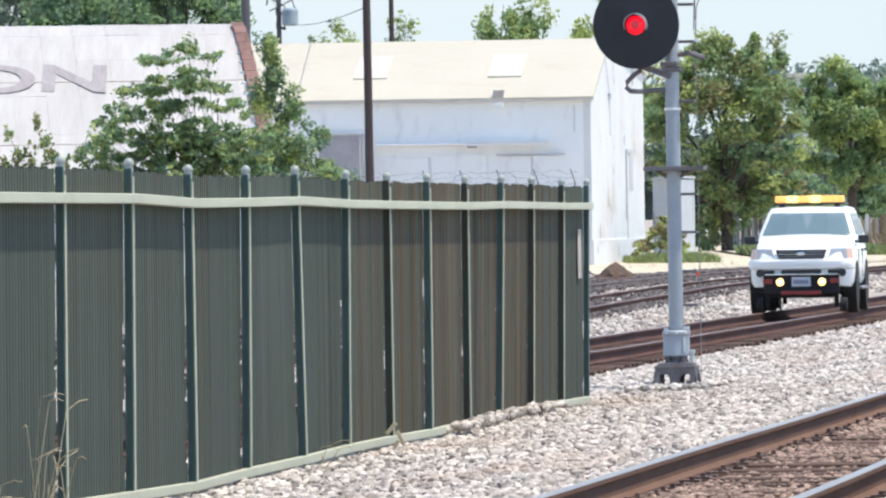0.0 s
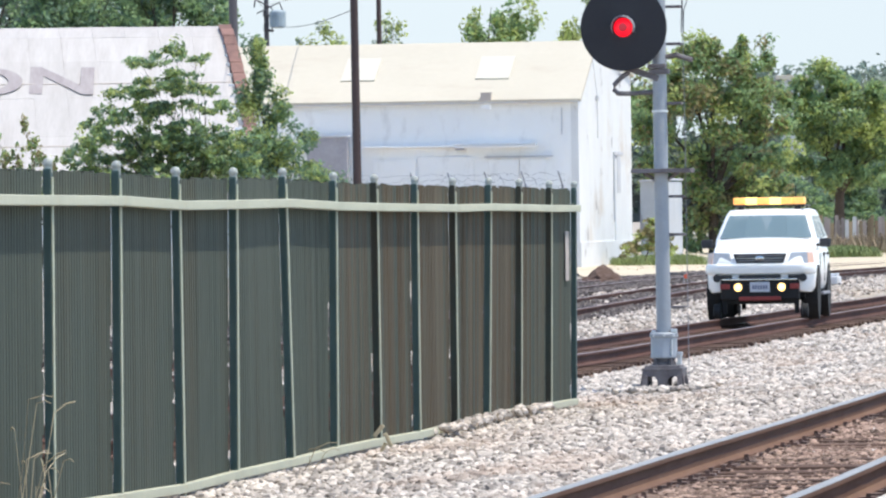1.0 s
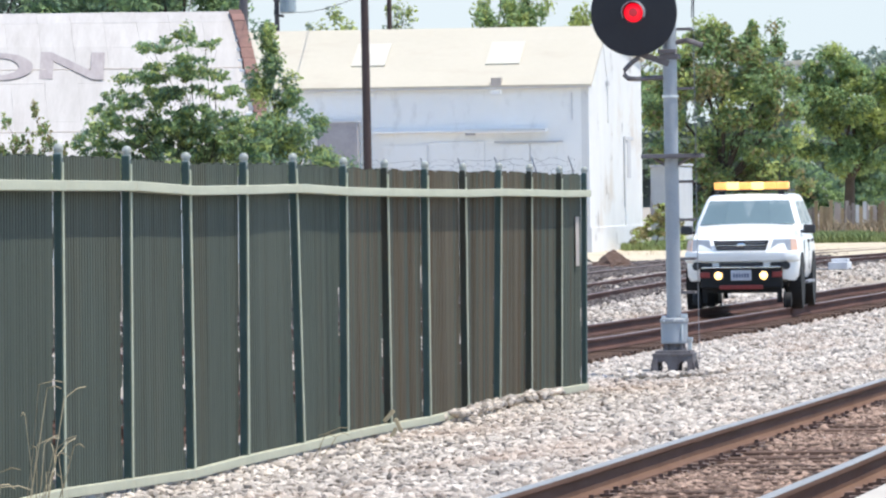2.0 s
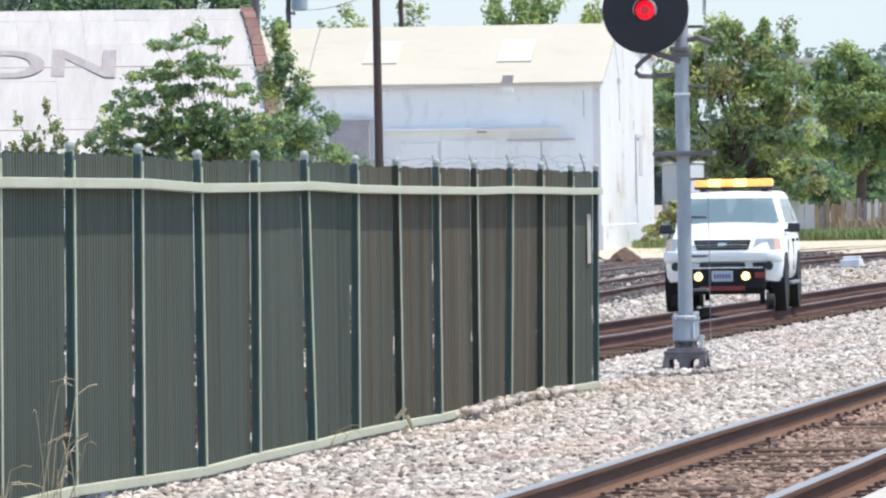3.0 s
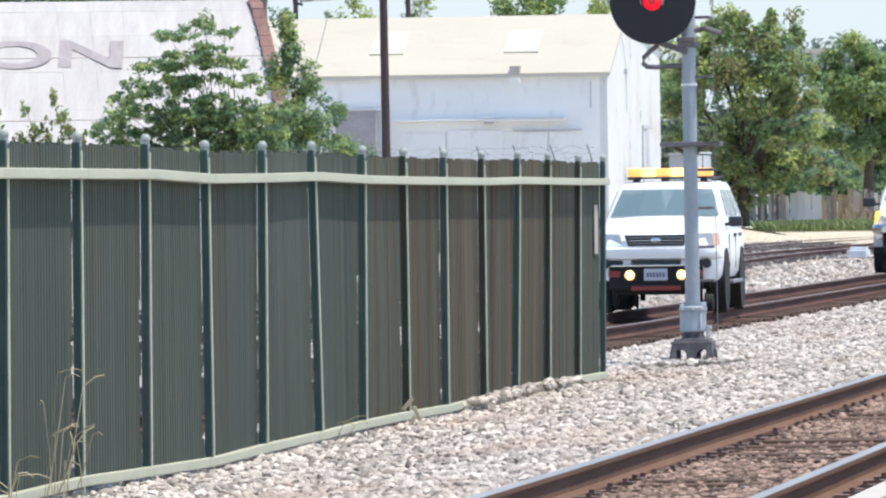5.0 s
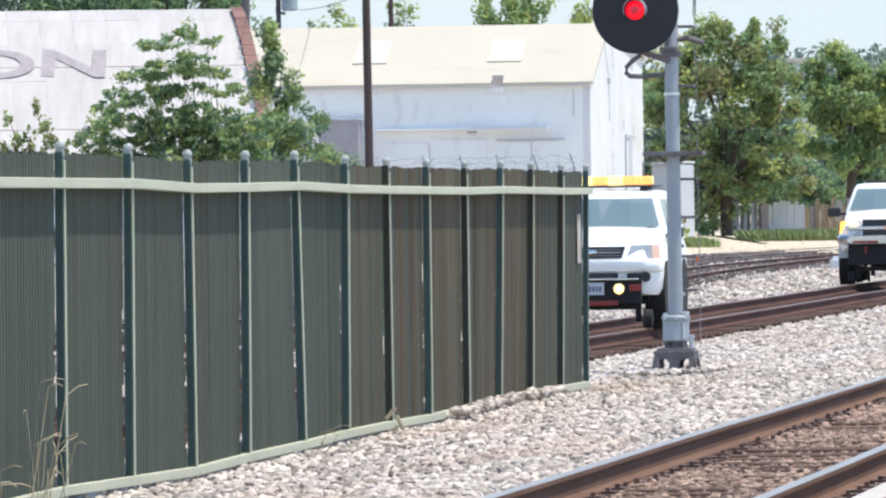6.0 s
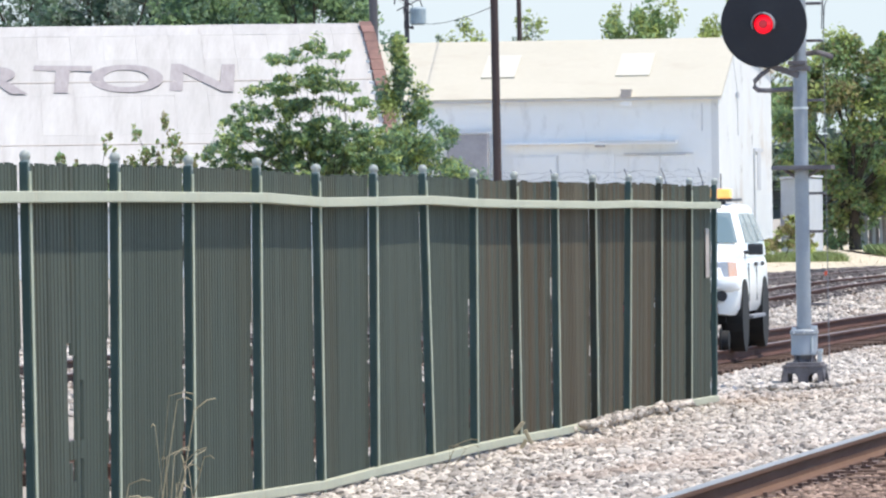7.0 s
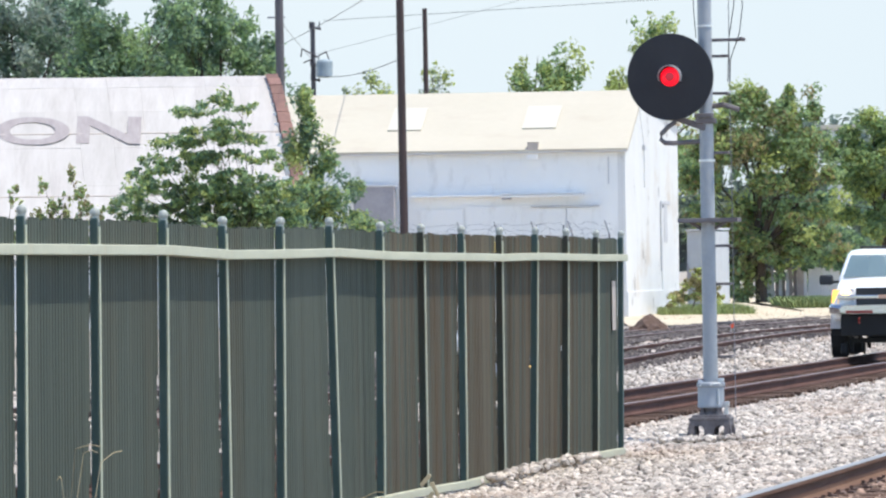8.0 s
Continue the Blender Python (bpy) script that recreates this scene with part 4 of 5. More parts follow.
# ---- plants ----
def leaves(name, blobs, n, size, material, parent, seed, droop=0.2):
    """A crown of small folded leaf clumps, thick near the surface of many uneven lobes."""
    rng = np.random.default_rng(seed)
    blobs = np.array(blobs, float)
    vol = blobs[:, 3] * blobs[:, 4] * blobs[:, 5]
    pick = rng.choice(len(blobs), n, p=vol ** 0.67 / (vol ** 0.67).sum())
    d = rng.normal(size=(n, 3))
    d /= np.linalg.norm(d, axis=1)[:, None]
    rad = rng.random(n) ** 0.35 * (1 + 0.18 * rng.normal(size=n))
    c = blobs[pick, :3] + d * rad[:, None] * blobs[pick, 3:6]
    nrm = d * 0.6 + rng.normal(size=(n, 3)) * 0.7 + np.array([0, 0, 0.5])
    nrm /= np.linalg.norm(nrm, axis=1)[:, None]
    side = np.cross(nrm, rng.normal(size=(n, 3)))
    side /= np.linalg.norm(side, axis=1)[:, None]
    fwd = np.cross(nrm, side)
    fwd[:, 2] -= droop
    s = (size * rng.uniform(0.5, 1.4, n))[:, None]
    fold = nrm * s * 0.25
    v = np.stack([c - fwd * s, c + side * s * 0.55 + fold, c + fwd * s, c - side * s * 0.55 + fold], 1).reshape(-1, 3)
    f = np.arange(n)[:, None] * 4
    faces = np.concatenate([f + [0, 1, 2], f + [0, 2, 3]])
    return soup(name, v, faces, material, parent)


def make_tree(name, at, height, lobes, n, size, mats, label, seed, trunk_r=0.25, fork=0.35, category="tree"):
    """lobes: (x, y, z, rx, ry, rz) about the foot."""
    t = thing(name, pose(*at), label, category)
    rng = random.Random(seed)
    bm = bmesh.new()
    top = Vector((rng.uniform(-0.3, 0.3), 0, height * fork))
    rod(bm, (0, 0, -0.1), top * 0.5, trunk_r, trunk_r * 0.8, 10)
    rod(bm, top * 0.5, top, trunk_r * 0.8, trunk_r * 0.65, 10)
    part("trunk", bm, "bark", t)
    for i, l in enumerate(lobes):
        e = Vector(l[:3])
        mid = top.lerp(e, 0.5) + Vector((rng.uniform(-0.3, 0.3), rng.uniform(-0.3, 0.3), rng.uniform(0, 0.4)))
        if (e - top).length > 0.3:
            bm = bmesh.new()
            rod(bm, top * 0.95, mid, trunk_r * 0.4, trunk_r * 0.25, 7)
            rod(bm, mid, e, trunk_r * 0.25, trunk_r * 0.08, 6)
            for _ in range(3):
                rod(bm, mid.lerp(e, rng.random()), e + Vector((rng.uniform(-1, 1) * l[3], rng.uniform(-1, 1) * l[4], rng.uniform(-0.3, 0.9) * l[5])) * 0.8, trunk_r * 0.09, trunk_r * 0.03, 5)
            part("limb", bm, "bark", t)
    # break each lobe into uneven smaller ones
    small = []
    r = np.random.default_rng(seed)
    for l in lobes:
        for _ in range(13):
            d = r.normal(size=3)
            d /= np.linalg.norm(d)
            k = r.uniform(0.2, 0.52)
            reach = r.uniform(0.55, 1.12)
            small.append((l[0] + d[0] * l[3] * reach, l[1] + d[1] * l[4] * reach, l[2] + d[2] * l[5] * reach, l[3] * k, l[4] * k, l[5] * k))
    share = 1.0 / len(mats)
    for i, m in enumerate(mats):
        leaves("crown", small[i::len(mats)] + small[::3], int(n * share), size, m, t, seed + i)
    return t


# ---- vehicles on rail wheels ----
def loft(sections):
    """Joins mirrored sections (y, [(x, z), ...] from the sill up to the middle) into a closed shell."""
    bm = bmesh.new()
    rings = []
    for y, pts in sections:
        ring = [bm.verts.new((x, y, z)) for x, z in pts] + [bm.verts.new((-x, y, z)) for x, z in pts[::-1] if x > 1e-4]
        rings.append(ring)
    k = len(rings[0])
    for a, b in zip(rings, rings[1:]):
        for i in range(k):
            bm.faces.new((a[i], a[(i + 1) % k], b[(i + 1) % k], b[i]))
    bm.faces.new(rings[0])
    bm.faces.new(rings[-1])
    bmesh.ops.recalc_face_normals(bm, faces=bm.faces[:])
    return bm


def body_section(zb, w, zs, zt, crown):
    """Half section: sill, flank, shoulder, bonnet."""
    return [(w * 0.93, zb), (w * 0.985, zb + 0.08), (w, zb + (zs - zb) * 0.45), (w * 0.985, zs - 0.10), (w * 0.945, zs), (w * 0.86, zt), (w * 0.45, zt + crown * 0.8), (0, zt + crown)]


def rounded_ring(bm, y0, y1, w, z, bow):
    """Horizontal outline of a cabin: a rectangle with rounded corners and a bowed front."""
    pts = []
    r = 0.16
    for cx, cy, a0 in ((w - r, y0 + r + bow, -90), (w - r, y1 - r, 0), (-w + r, y1 - r, 90), (-w + r, y0 + r + bow, 180)):
        for k in range(4):
            a = radians(a0 + 30 * k)
            pts.append((cx + r * math.cos(a), cy + r * math.sin(a), z))
    pts.append((-(w - r) * 0.5, y0 + bow * 0.35, z))
    pts.append((0, y0, z))
    pts.append(((w - r) * 0.5, y0 + bow * 0.35, z))
    return [bm.verts.new(p) for p in pts]


def cabin(rings):
    bm = bmesh.new()
    made = [rounded_ring(bm, *r) for r in rings]
    k = len(made[0])
    for a, b in zip(made, made[1:]):
        for i in range(k):
            bm.faces.new((a[i], a[(i + 1) % k], b[(i + 1) % k], b[i]))
    bm.faces.new(made[-1])
    bm.faces.new(made[0][::-1])
    bmesh.ops.recalc_face_normals(bm, faces=bm.faces[:])
    return bm


def wheel(parent, x, y, r, width):
    side = 1 if x > 0 else -1
    w = new("wheel")
    w.parent = parent
    w.matrix_basis = Matrix.Translation((x, y, r))
    rot = Matrix.Rotation(radians(90 * side), 4, "Y")
    h = width / 2
    part("tyre", lathe([(r * 0.62, -h), (r * 0.9, -h), (r * 0.985, -h * 0.75), (r, -h * 0.3), (r, h * 0.3), (r * 0.985, h * 0.75), (r * 0.9, h), (r * 0.62, h)], 28, rot), "tyre", w, smooth=False)
    bm = lathe([(r * 0.63, h * 0.5), (r * 0.63, h * 0.98), (r * 0.56, h * 1.0), (r * 0.5, h * 0.6)], 24, rot)
    for k in range(5):
        a = k * 2 * math.pi / 5
        box(bm, (r * 0.5, r * 0.2, 0.03), tuple(rot @ Vector((r * 0.3 * math.cos(a), r * 0.3 * math.sin(a), h * 0.85))), rot @ Matrix.Rotation(a, 4, "Z"))
    part("rim", bm, "rim", w)
    return w


def rail_wheels(parent, y, z_axle=0.13):
    """The steel guide wheels on their axle, with hanger arms."""
    g = part("rail_gear", boxes(((1.3, 0.09, 0.09), (0, y, 0.30)), ((0.1, 0.35, 0.1), (-0.5, y + 0.15, 0.40)), ((0.1, 0.35, 0.1), (0.5, y + 0.15, 0.40)), ((0.08, 0.1, 0.26), (-0.62, y, 0.22)), ((0.08, 0.1, 0.26), (0.62, y, 0.22)), bevel=0.01), "dark", parent)
    for x in (-0.76, 0.76):
        side = 1 if x > 0 else -1
        m = Matrix.Translation((x, y, z_axle)) @ Matrix.Rotation(radians(90 * side), 4, "Y")
        part("guide_wheel", lathe([(0.155, -0.07), (0.16, -0.045), (0.128, -0.035), (0.125, 0.05), (0.06, 0.06)], 22, m), "dark", g)
    part("hose_bar", rods(((-0.66, y - 0.08, 0.42), (-0.5, y - 0.1, 0.36), 0.025), ((0.66, y - 0.08, 0.42), (0.5, y - 0.1, 0.36), 0.025)), "steel", g)
    return g


def lower_body(rows):
    return loft([(y, body_section(*r)) for y, *r in rows])


def side_pair(parent, name, pts, material, label=""):
    """A flat pane on each flank."""
    for s in (1, -1):
        q = [(s * x, y, z) for x, y, z in pts]
        if s < 0:
            q = q[::-1]
        part(name, slab(q, 0.012), material, parent, label)


def enlarge(v, k):
    for ob in v.children_recursive:
        if ob.type == "MESH":
            ob.data.transform(Matrix.Scale(k, 4))
        ob.location = ob.location * k
    return v


def build_suv():
    v = thing("suv", pose(0, 0, 0), "white sport utility vehicle on rail wheels with an amber light bar", "car")
    rows = [
        (0.00, 0.50, 0.70, 0.90, 0.97, 0.0), (0.05, 0.48, 0.80, 0.95, 1.06, 0.02), (0.16, 0.46, 0.90, 1.00, 1.14, 0.02), (0.40, 0.46, 0.935, 1.05, 1.20, 0.03),
        (0.95, 0.48, 0.945, 1.10, 1.29, 0.04), (1.40, 0.48, 0.945, 1.14, 1.36, 0.04), (1.9, 0.48, 0.945, 1.18, 1.30, 0.04), (3.6, 0.48, 0.945, 1.20, 1.30, 0.03),
        (4.55, 0.50, 0.93, 1.20, 1.28, 0.02), (4.78, 0.54, 0.88, 1.15, 1.22, 0.0)]
    b = part("body", lower_body(rows), "paint", v, smooth=True)
    part("cabin", cabin([(1.28, 4.76, 0.90, 1.20, 0.22), (1.42, 4.74, 0.885, 1.36, 0.22), (2.02, 4.58, 0.735, 1.80, 0.16), (2.18, 4.52, 0.69, 1.87, 0.16), (2.5, 4.4, 0.58, 1.90, 0.1)]), "paint", v, smooth=True)
    # windscreen in three facets, side and rear windows
    part("windscreen", slab([(-0.38, 1.44, 1.395), (0.38, 1.44, 1.395), (0.33, 2.00, 1.785), (-0.33, 2.00, 1.785)], 0.012), "glass", v, "windscreen with the sky's reflection worked into its tint")
    for s in (1, -1):
        q = [(s * 0.382, 1.44, 1.395), (s * 0.80, 1.60, 1.395), (s * 0.665, 2.08, 1.785), (s * 0.332, 2.00, 1.785)]
        part("windscreen_side", slab(q if s > 0 else q[::-1], 0.012), "glass", v)
    side_pair(v, "front_window", [(0.893, 1.85, 1.38), (0.893, 2.72, 1.38), (0.757, 2.72, 1.77), (0.757, 2.30, 1.77)], "glass")
    side_pair(v, "rear_window", [(0.893, 2.80, 1.38), (0.893, 3.62, 1.38), (0.757, 3.62, 1.77), (0.757, 2.80, 1.77)], "glass")
    side_pair(v, "quarter_window", [(0.893, 3.70, 1.40), (0.893, 4.45, 1.40), (0.757, 4.35, 1.76), (0.757, 3.70, 1.76)], "glass")
    side_pair(v, "door_seam", [(0.9465, 1.62, 0.62), (0.9465, 1.63, 0.62), (0.9465, 1.63, 1.12), (0.9465, 1.62, 1.12)], "cladding")
    side_pair(v, "door_seam", [(0.9465, 2.76, 0.62), (0.9465, 2.77, 0.62), (0.9465, 2.77, 1.12), (0.9465, 2.76, 1.12)], "cladding")
    for y in (2.55, 3.52):
        for s in (1, -1):
            part("door_handle", boxes(((0.03, 0.20, 0.05), (s * 0.955, y, 1.10)), bevel=0.008), "cladding", v)
    for s in (1, -1):
        part("roof_rack", rods(((s * 0.60, 2.4, 1.94), (s * 0.60, 4.3, 1.95), 0.018)), "cladding", v)
    # nose: grille with bars and badge, headlamps, bumper openings
    g = part("grille", prism([(-0.40, 0.97), (0.40, 0.97), (0.46, 1.13), (-0.46, 1.13)], 0.05, Matrix.Translation((0, -0.012, 0))), "cladding", v, "black bar grille")
    for z in (1.01, 1.05, 1.09):
        part("grille_bar", boxes(((0.80, 0.02, 0.012), (0, -0.018, z)), bevel=0.003), "chrome" if z == 1.05 else "steel", g)
    part("badge", lathe([(0.055, 0), (0.05, 0.014), (0.02, 0.018)], 20, Matrix.Translation((0, -0.022, 1.05)) @ Matrix.Rotation(radians(90), 4, "X") @ Matrix.Diagonal((1.5, 0.8, 1, 1))), "chrome", g, "small oval chrome badge")
    for s in (1, -1):
        hl = [(s * 0.48, 0.005, 0.965), (s * 0.83, 0.07, 0.955), (s * 0.80, 0.11, 1.15), (s * 0.53, 0.04, 1.145)]
        part("headlamp", slab(hl if s > 0 else hl[::-1], 0.05), "headlamp", v, "clear wraparound headlamp")
        am = [(s * 0.83, 0.062, 0.955), (s * 0.925, 0.22, 0.965), (s * 0.90, 0.26, 1.14), (s * 0.81, 0.105, 1.15)]
        part("turn_lamp", slab(am if s > 0 else am[::-1], 0.05), "amber", v, "amber corner lamp")
    part("bumper", loft([(-0.07, [(0.62, 0.80), (0.72, 0.82), (0.74, 0.88), (0.68, 0.93), (0, 0.94)]), (0.0, [(0.78, 0.76), (0.84, 0.80), (0.86, 0.90), (0.82, 0.95), (0, 0.96)]), (0.12, [(0.86, 0.76), (0.93, 0.80), (0.94, 0.90), (0.92, 0.96), (0, 0.97)]), (0.3, [(0.9, 0.76), (0.955, 0.80), (0.96, 0.9), (0.93, 0.96), (0, 0.97)])]), "paint", v, smooth=True)
    part("bumper_slot", boxes(((0.72, 0.06, 0.075), (0, -0.03, 0.775)), ((0.28, 0.06, 0.08), (-0.62, 0.0, 0.77)), ((0.28, 0.06, 0.08), (0.62, 0.0, 0.77)), bevel=0.012), "cladding", v)
    part("valance", boxes(((1.36, 0.12, 0.34), (0, -0.02, 0.56)), bevel=0.03), "dark", v)
    part("steel_bar", boxes(((1.30, 0.05, 0.028), (0, -0.10, 0.735)), bevel=0.006), "chrome", v)
    for s in (1, -1):
        part("fog_ring", lathe([(0.07, 0), (0.068, 0.03), (0.05, 0.03)], 18, Matrix.Translation((s * 0.74, -0.05, 0.76)) @ Matrix.Rotation(radians(90), 4, "X")), "cladding", v)
        part("tail_reflector", boxes(((0.17, 0.03, 0.09), (s * 0.60, -0.09, 0.615)), bevel=0.008), "red_metal", v, "dull red marker")
        part("fog_lamp", lathe([(0.066, 0), (0.066, 0.04), (0.05, 0.06), (0.02, 0.066)], 20, Matrix.Translation((s * 0.375, -0.09, 0.60)) @ Matrix.Rotation(radians(90), 4, "X")), "lamp_on", v, "lit yellow-white fog lamp")
        part("fog_bezel", lathe([(0.10, 0), (0.10, 0.03), (0.08, 0.035)], 20, Matrix.Translation((s * 0.375, -0.085, 0.60)) @ Matrix.Rotation(radians(90), 4, "X")), "cladding", v)
    pl = part("number_plate", boxes(((0.34, 0.015, 0.17), (0, -0.10, 0.605)), bevel=0.005), "plate", v, "pale number plate with plain bars")
    for k in range(6):
        part("plate_bar", boxes(((0.028, 0.006, 0.07), (-0.115 + 0.046 * k, -0.109, 0.60))), "bar", pl)
    part("red_beam", boxes(((0.72, 0.08, 0.07), (0, -0.06, 0.36)), bevel=0.012), "red_metal", v, "red front rail-gear beam")
    # mirrors
    for s in (1, -1):
        part("wing_mirror", boxes(((0.20, 0.12, 0.15), (s * 1.03, 1.62, 1.30)), ((0.14, 0.06, 0.05), (s * 0.93, 1.66, 1.26)), bevel=0.03), "cladding", v, "black wing mirror")
    part("inside_mirror", boxes(((0.24, 0.03, 0.06), (0.06, 1.95, 1.56)), bevel=0.01), "dark", v)
    part("dashboard", boxes(((1.4, 0.3, 0.1), (0, 1.75, 1.30)), bevel=0.03), "cladding", v)
    # black discs on the flanks for the shaded wheel wells, then wheels
    for y in (0.95, 3.86):
        for s in (1, -1):
            m = Matrix.Translation((s * 0.83, y, 0.44)) @ Matrix.Rotation(radians(90 * s), 4, "Y")
            part("wheel_well_disc", lathe([(0.47, -0.1), (0.47, 0.128), (0.44, 0.13), (0.40, 0.128)], 28, m), "dark", v)
            wheel(v, s * 0.80, y, 0.385, 0.27)
    part("underbody", boxes(((1.5, 4.2, 0.2), (0, 2.4, 0.46))), "dark", v)
    for s in (1, -1):
        part("side_step", boxes(((0.1, 1.8, 0.05), (s * 0.96, 2.4, 0.42)), bevel=0.015), "steel", v)
    rail_wheels(v, 0.12)
    rail_wheels(v, 4.65)
    # light bar
    lb = part("light_bar", boxes(((1.27, 0.30, 0.03), (0, 2.62, 1.955)), ((0.1, 0.2, 0.06), (-0.5, 2.62, 1.92)), ((0.1, 0.2, 0.06), (0.5, 2.62, 1.92)), bevel=0.008), "cladding", v, "amber roof light bar")
    for k in range(6):
        x = -0.525 + k * 0.21
        part("beacon_lens", boxes(((0.207, 0.29, 0.125), (x, 2.62, 2.033)), bevel=0.025), "beacon_hot" if k in (1, 3) else "beacon", lb)
    part("aerial", rods(((0.4, 3.6, 1.9), (0.4, 3.62, 2.3), 0.008)), "cladding", v)
    return v


def build_truck():
    v = thing("pickup_truck", pose(0, 0, 0), "white pickup truck on rail wheels with a chrome bumper", "truck")
    rows = [
        (0.00, 0.72, 0.88, 1.02, 1.16, 0.0), (0.05, 0.70, 0.95, 1.06, 1.24, 0.02), (0.25, 0.66, 1.00, 1.12, 1.30, 0.03), (0.8, 0.62, 1.01, 1.18, 1.36, 0.05),
        (1.45, 0.62, 1.01, 1.22, 1.42, 0.05), (2.0, 0.62, 1.01, 1.26, 1.38, 0.03), (3.5, 0.62, 1.01, 1.26, 1.36, 0.0), (5.6, 0.64, 1.01, 1.26, 1.36, 0.0), (5.75, 0.66, 0.98, 1.2, 1.3, 0.0)]
    part("body", lower_body(rows), "paint", v, smooth=True)
    part("cabin", cabin([(1.35, 3.7, 0.96, 1.30, 0.2), (1.48, 3.68, 0.94, 1.44, 0.2), (2.10, 3.6, 0.80, 1.90, 0.16), (2.25, 3.55, 0.75, 1.96, 0.16), (2.6, 3.4, 0.6, 1.99, 0.1)]), "paint", v, smooth=True)
    part("windscreen", slab([(-0.40, 1.50, 1.475), (0.40, 1.50, 1.475), (0.36, 2.08, 1.88), (-0.36, 2.08, 1.88)], 0.012), "glass", v, "windscreen with the sky's reflection worked into its tint")
    for s in (1, -1):
        q = [(s * 0.402, 1.50, 1.475), (s * 0.85, 1.66, 1.475), (s * 0.73, 2.16, 1.88), (s * 0.362, 2.08, 1.88)]
        part("windscreen_side", slab(q if s > 0 else q[::-1], 0.012), "glass", v)
    side_pair(v, "front_window", [(0.948, 1.95, 1.46), (0.948, 2.75, 1.46), (0.82, 2.75, 1.86), (0.82, 2.40, 1.86)], "glass")
    side_pair(v, "rear_window", [(0.948, 2.82, 1.46), (0.948, 3.45, 1.46), (0.82, 3.45, 1.86), (0.82, 2.82, 1.86)], "glass")
    g = part("grille", boxes(((1.02, 0.08, 0.15), (0, -0.02, 1.20)), ((1.02, 0.08, 0.14), (0, -0.02, 1.01)), bevel=0.015), "cladding", v, "black split grille")
    part("grille_bar", boxes(((1.72, 0.06, 0.075), (0, -0.04, 1.105)), bevel=0.015), "chrome", g)
    part("badge", boxes(((0.2, 0.02, 0.07), (0, -0.075, 1.105)), bevel=0.01), "amber", g)
    for s in (1, -1):
        hl = [(s * 0.56, -0.01, 1.10), (s * 0.84, 0.02, 1.10), (s * 0.83, 0.07, 1.26), (s * 0.56, 0.04, 1.25)]
        part("headlamp", slab(hl if s > 0 else hl[::-1], 0.05), "headlamp", v)
        part("lit_lamp", lathe([(0.075, 0), (0.06, 0.02), (0.02, 0.03)], 18, Matrix.Translation((s * 0.70, -0.005, 1.19)) @ Matrix.Rotation(radians(90), 4, "X")), "lamp_on", v, "lit headlamp")
        am = [(s * 0.84, -0.005, 0.99), (s * 0.97, 0.10, 1.0), (s * 0.95, 0.16, 1.24), (s * 0.83, 0.06, 1.24)]
        part("turn_lamp", slab(am if s > 0 else am[::-1], 0.05), "amber_lit", v, "lit amber turn lamp")
        lo = [(s * 0.56, -0.01, 0.95), (s * 0.84, 0.0, 0.95), (s * 0.84, 0.02, 1.06), (s * 0.56, 0.0, 1.06)]
        part("lower_lamp", slab(lo if s > 0 else lo[::-1], 0.04), "headlamp", v)
        part("hook", tube([(s * 0.45, -0.1, 0.72), (s * 0.45, -0.2, 0.70), (s * 0.45, -0.2, 0.64), (s * 0.45, -0.1, 0.63)], 0.02), "red_metal", v)
        part("wing_mirror", boxes(((0.26, 0.14, 0.18), (s * 1.17, 1.72, 1.42)), ((0.2, 0.05, 0.05), (s * 1.0, 1.74, 1.38)), bevel=0.04), "cladding", v, "black wing mirror")
        part("mud_flap", boxes(((0.30, 0.02, 0.28), (s * 0.85, 0.22, 0.66)), bevel=0.006), "trim", v)
    part("bumper", loft([(-0.16, [(0.70, 0.80), (0.80, 0.82), (0.82, 0.90), (0.74, 0.95), (0, 0.96)]), (-0.06, [(0.90, 0.78), (0.96, 0.82), (0.98, 0.92), (0.93, 0.97), (0, 0.98)]), (0.2, [(0.98, 0.78), (1.02, 0.82), (1.03, 0.92), (1.0, 0.97), (0, 0.98)])]), "chrome", v, "chrome front bumper")
    part("warning_strip", boxes(((0.5, 0.012, 0.05), (-0.45, -0.166, 0.83)), ((0.5, 0.012, 0.05), (0.45, -0.166, 0.83)), bevel=0.003), "red_metal", v)
    part("valance", boxes(((1.6, 0.2, 0.40), (0, 0.05, 0.58)), bevel=0.03), "dark", v)
    part("underbody", boxes(((1.5, 5.2, 0.3), (0, 2.9, 0.58))), "dark", v)
    for y in (1.0, 4.6):
        for s in (1, -1):
            # black disc puts the wheel well's shade on the flank
            m = Matrix.Translation((s * 0.88, y, 0.50)) @ Matrix.Rotation(radians(90 * s), 4, "Y")
            part("wheel_well_disc", lathe([(0.52, -0.1), (0.52, 0.14), (0.48, 0.142), (0.44, 0.14)], 28, m), "dark", v)
            wheel(v, s * 0.84, y, 0.42, 0.28)
    rail_wheels(v, 0.25)
    rail_wheels(v, 5.5)
    lb = part("light_bar", boxes(((1.2, 0.28, 0.05), (0, 2.9, 2.02)), bevel=0.01), "cladding", v)
    return v


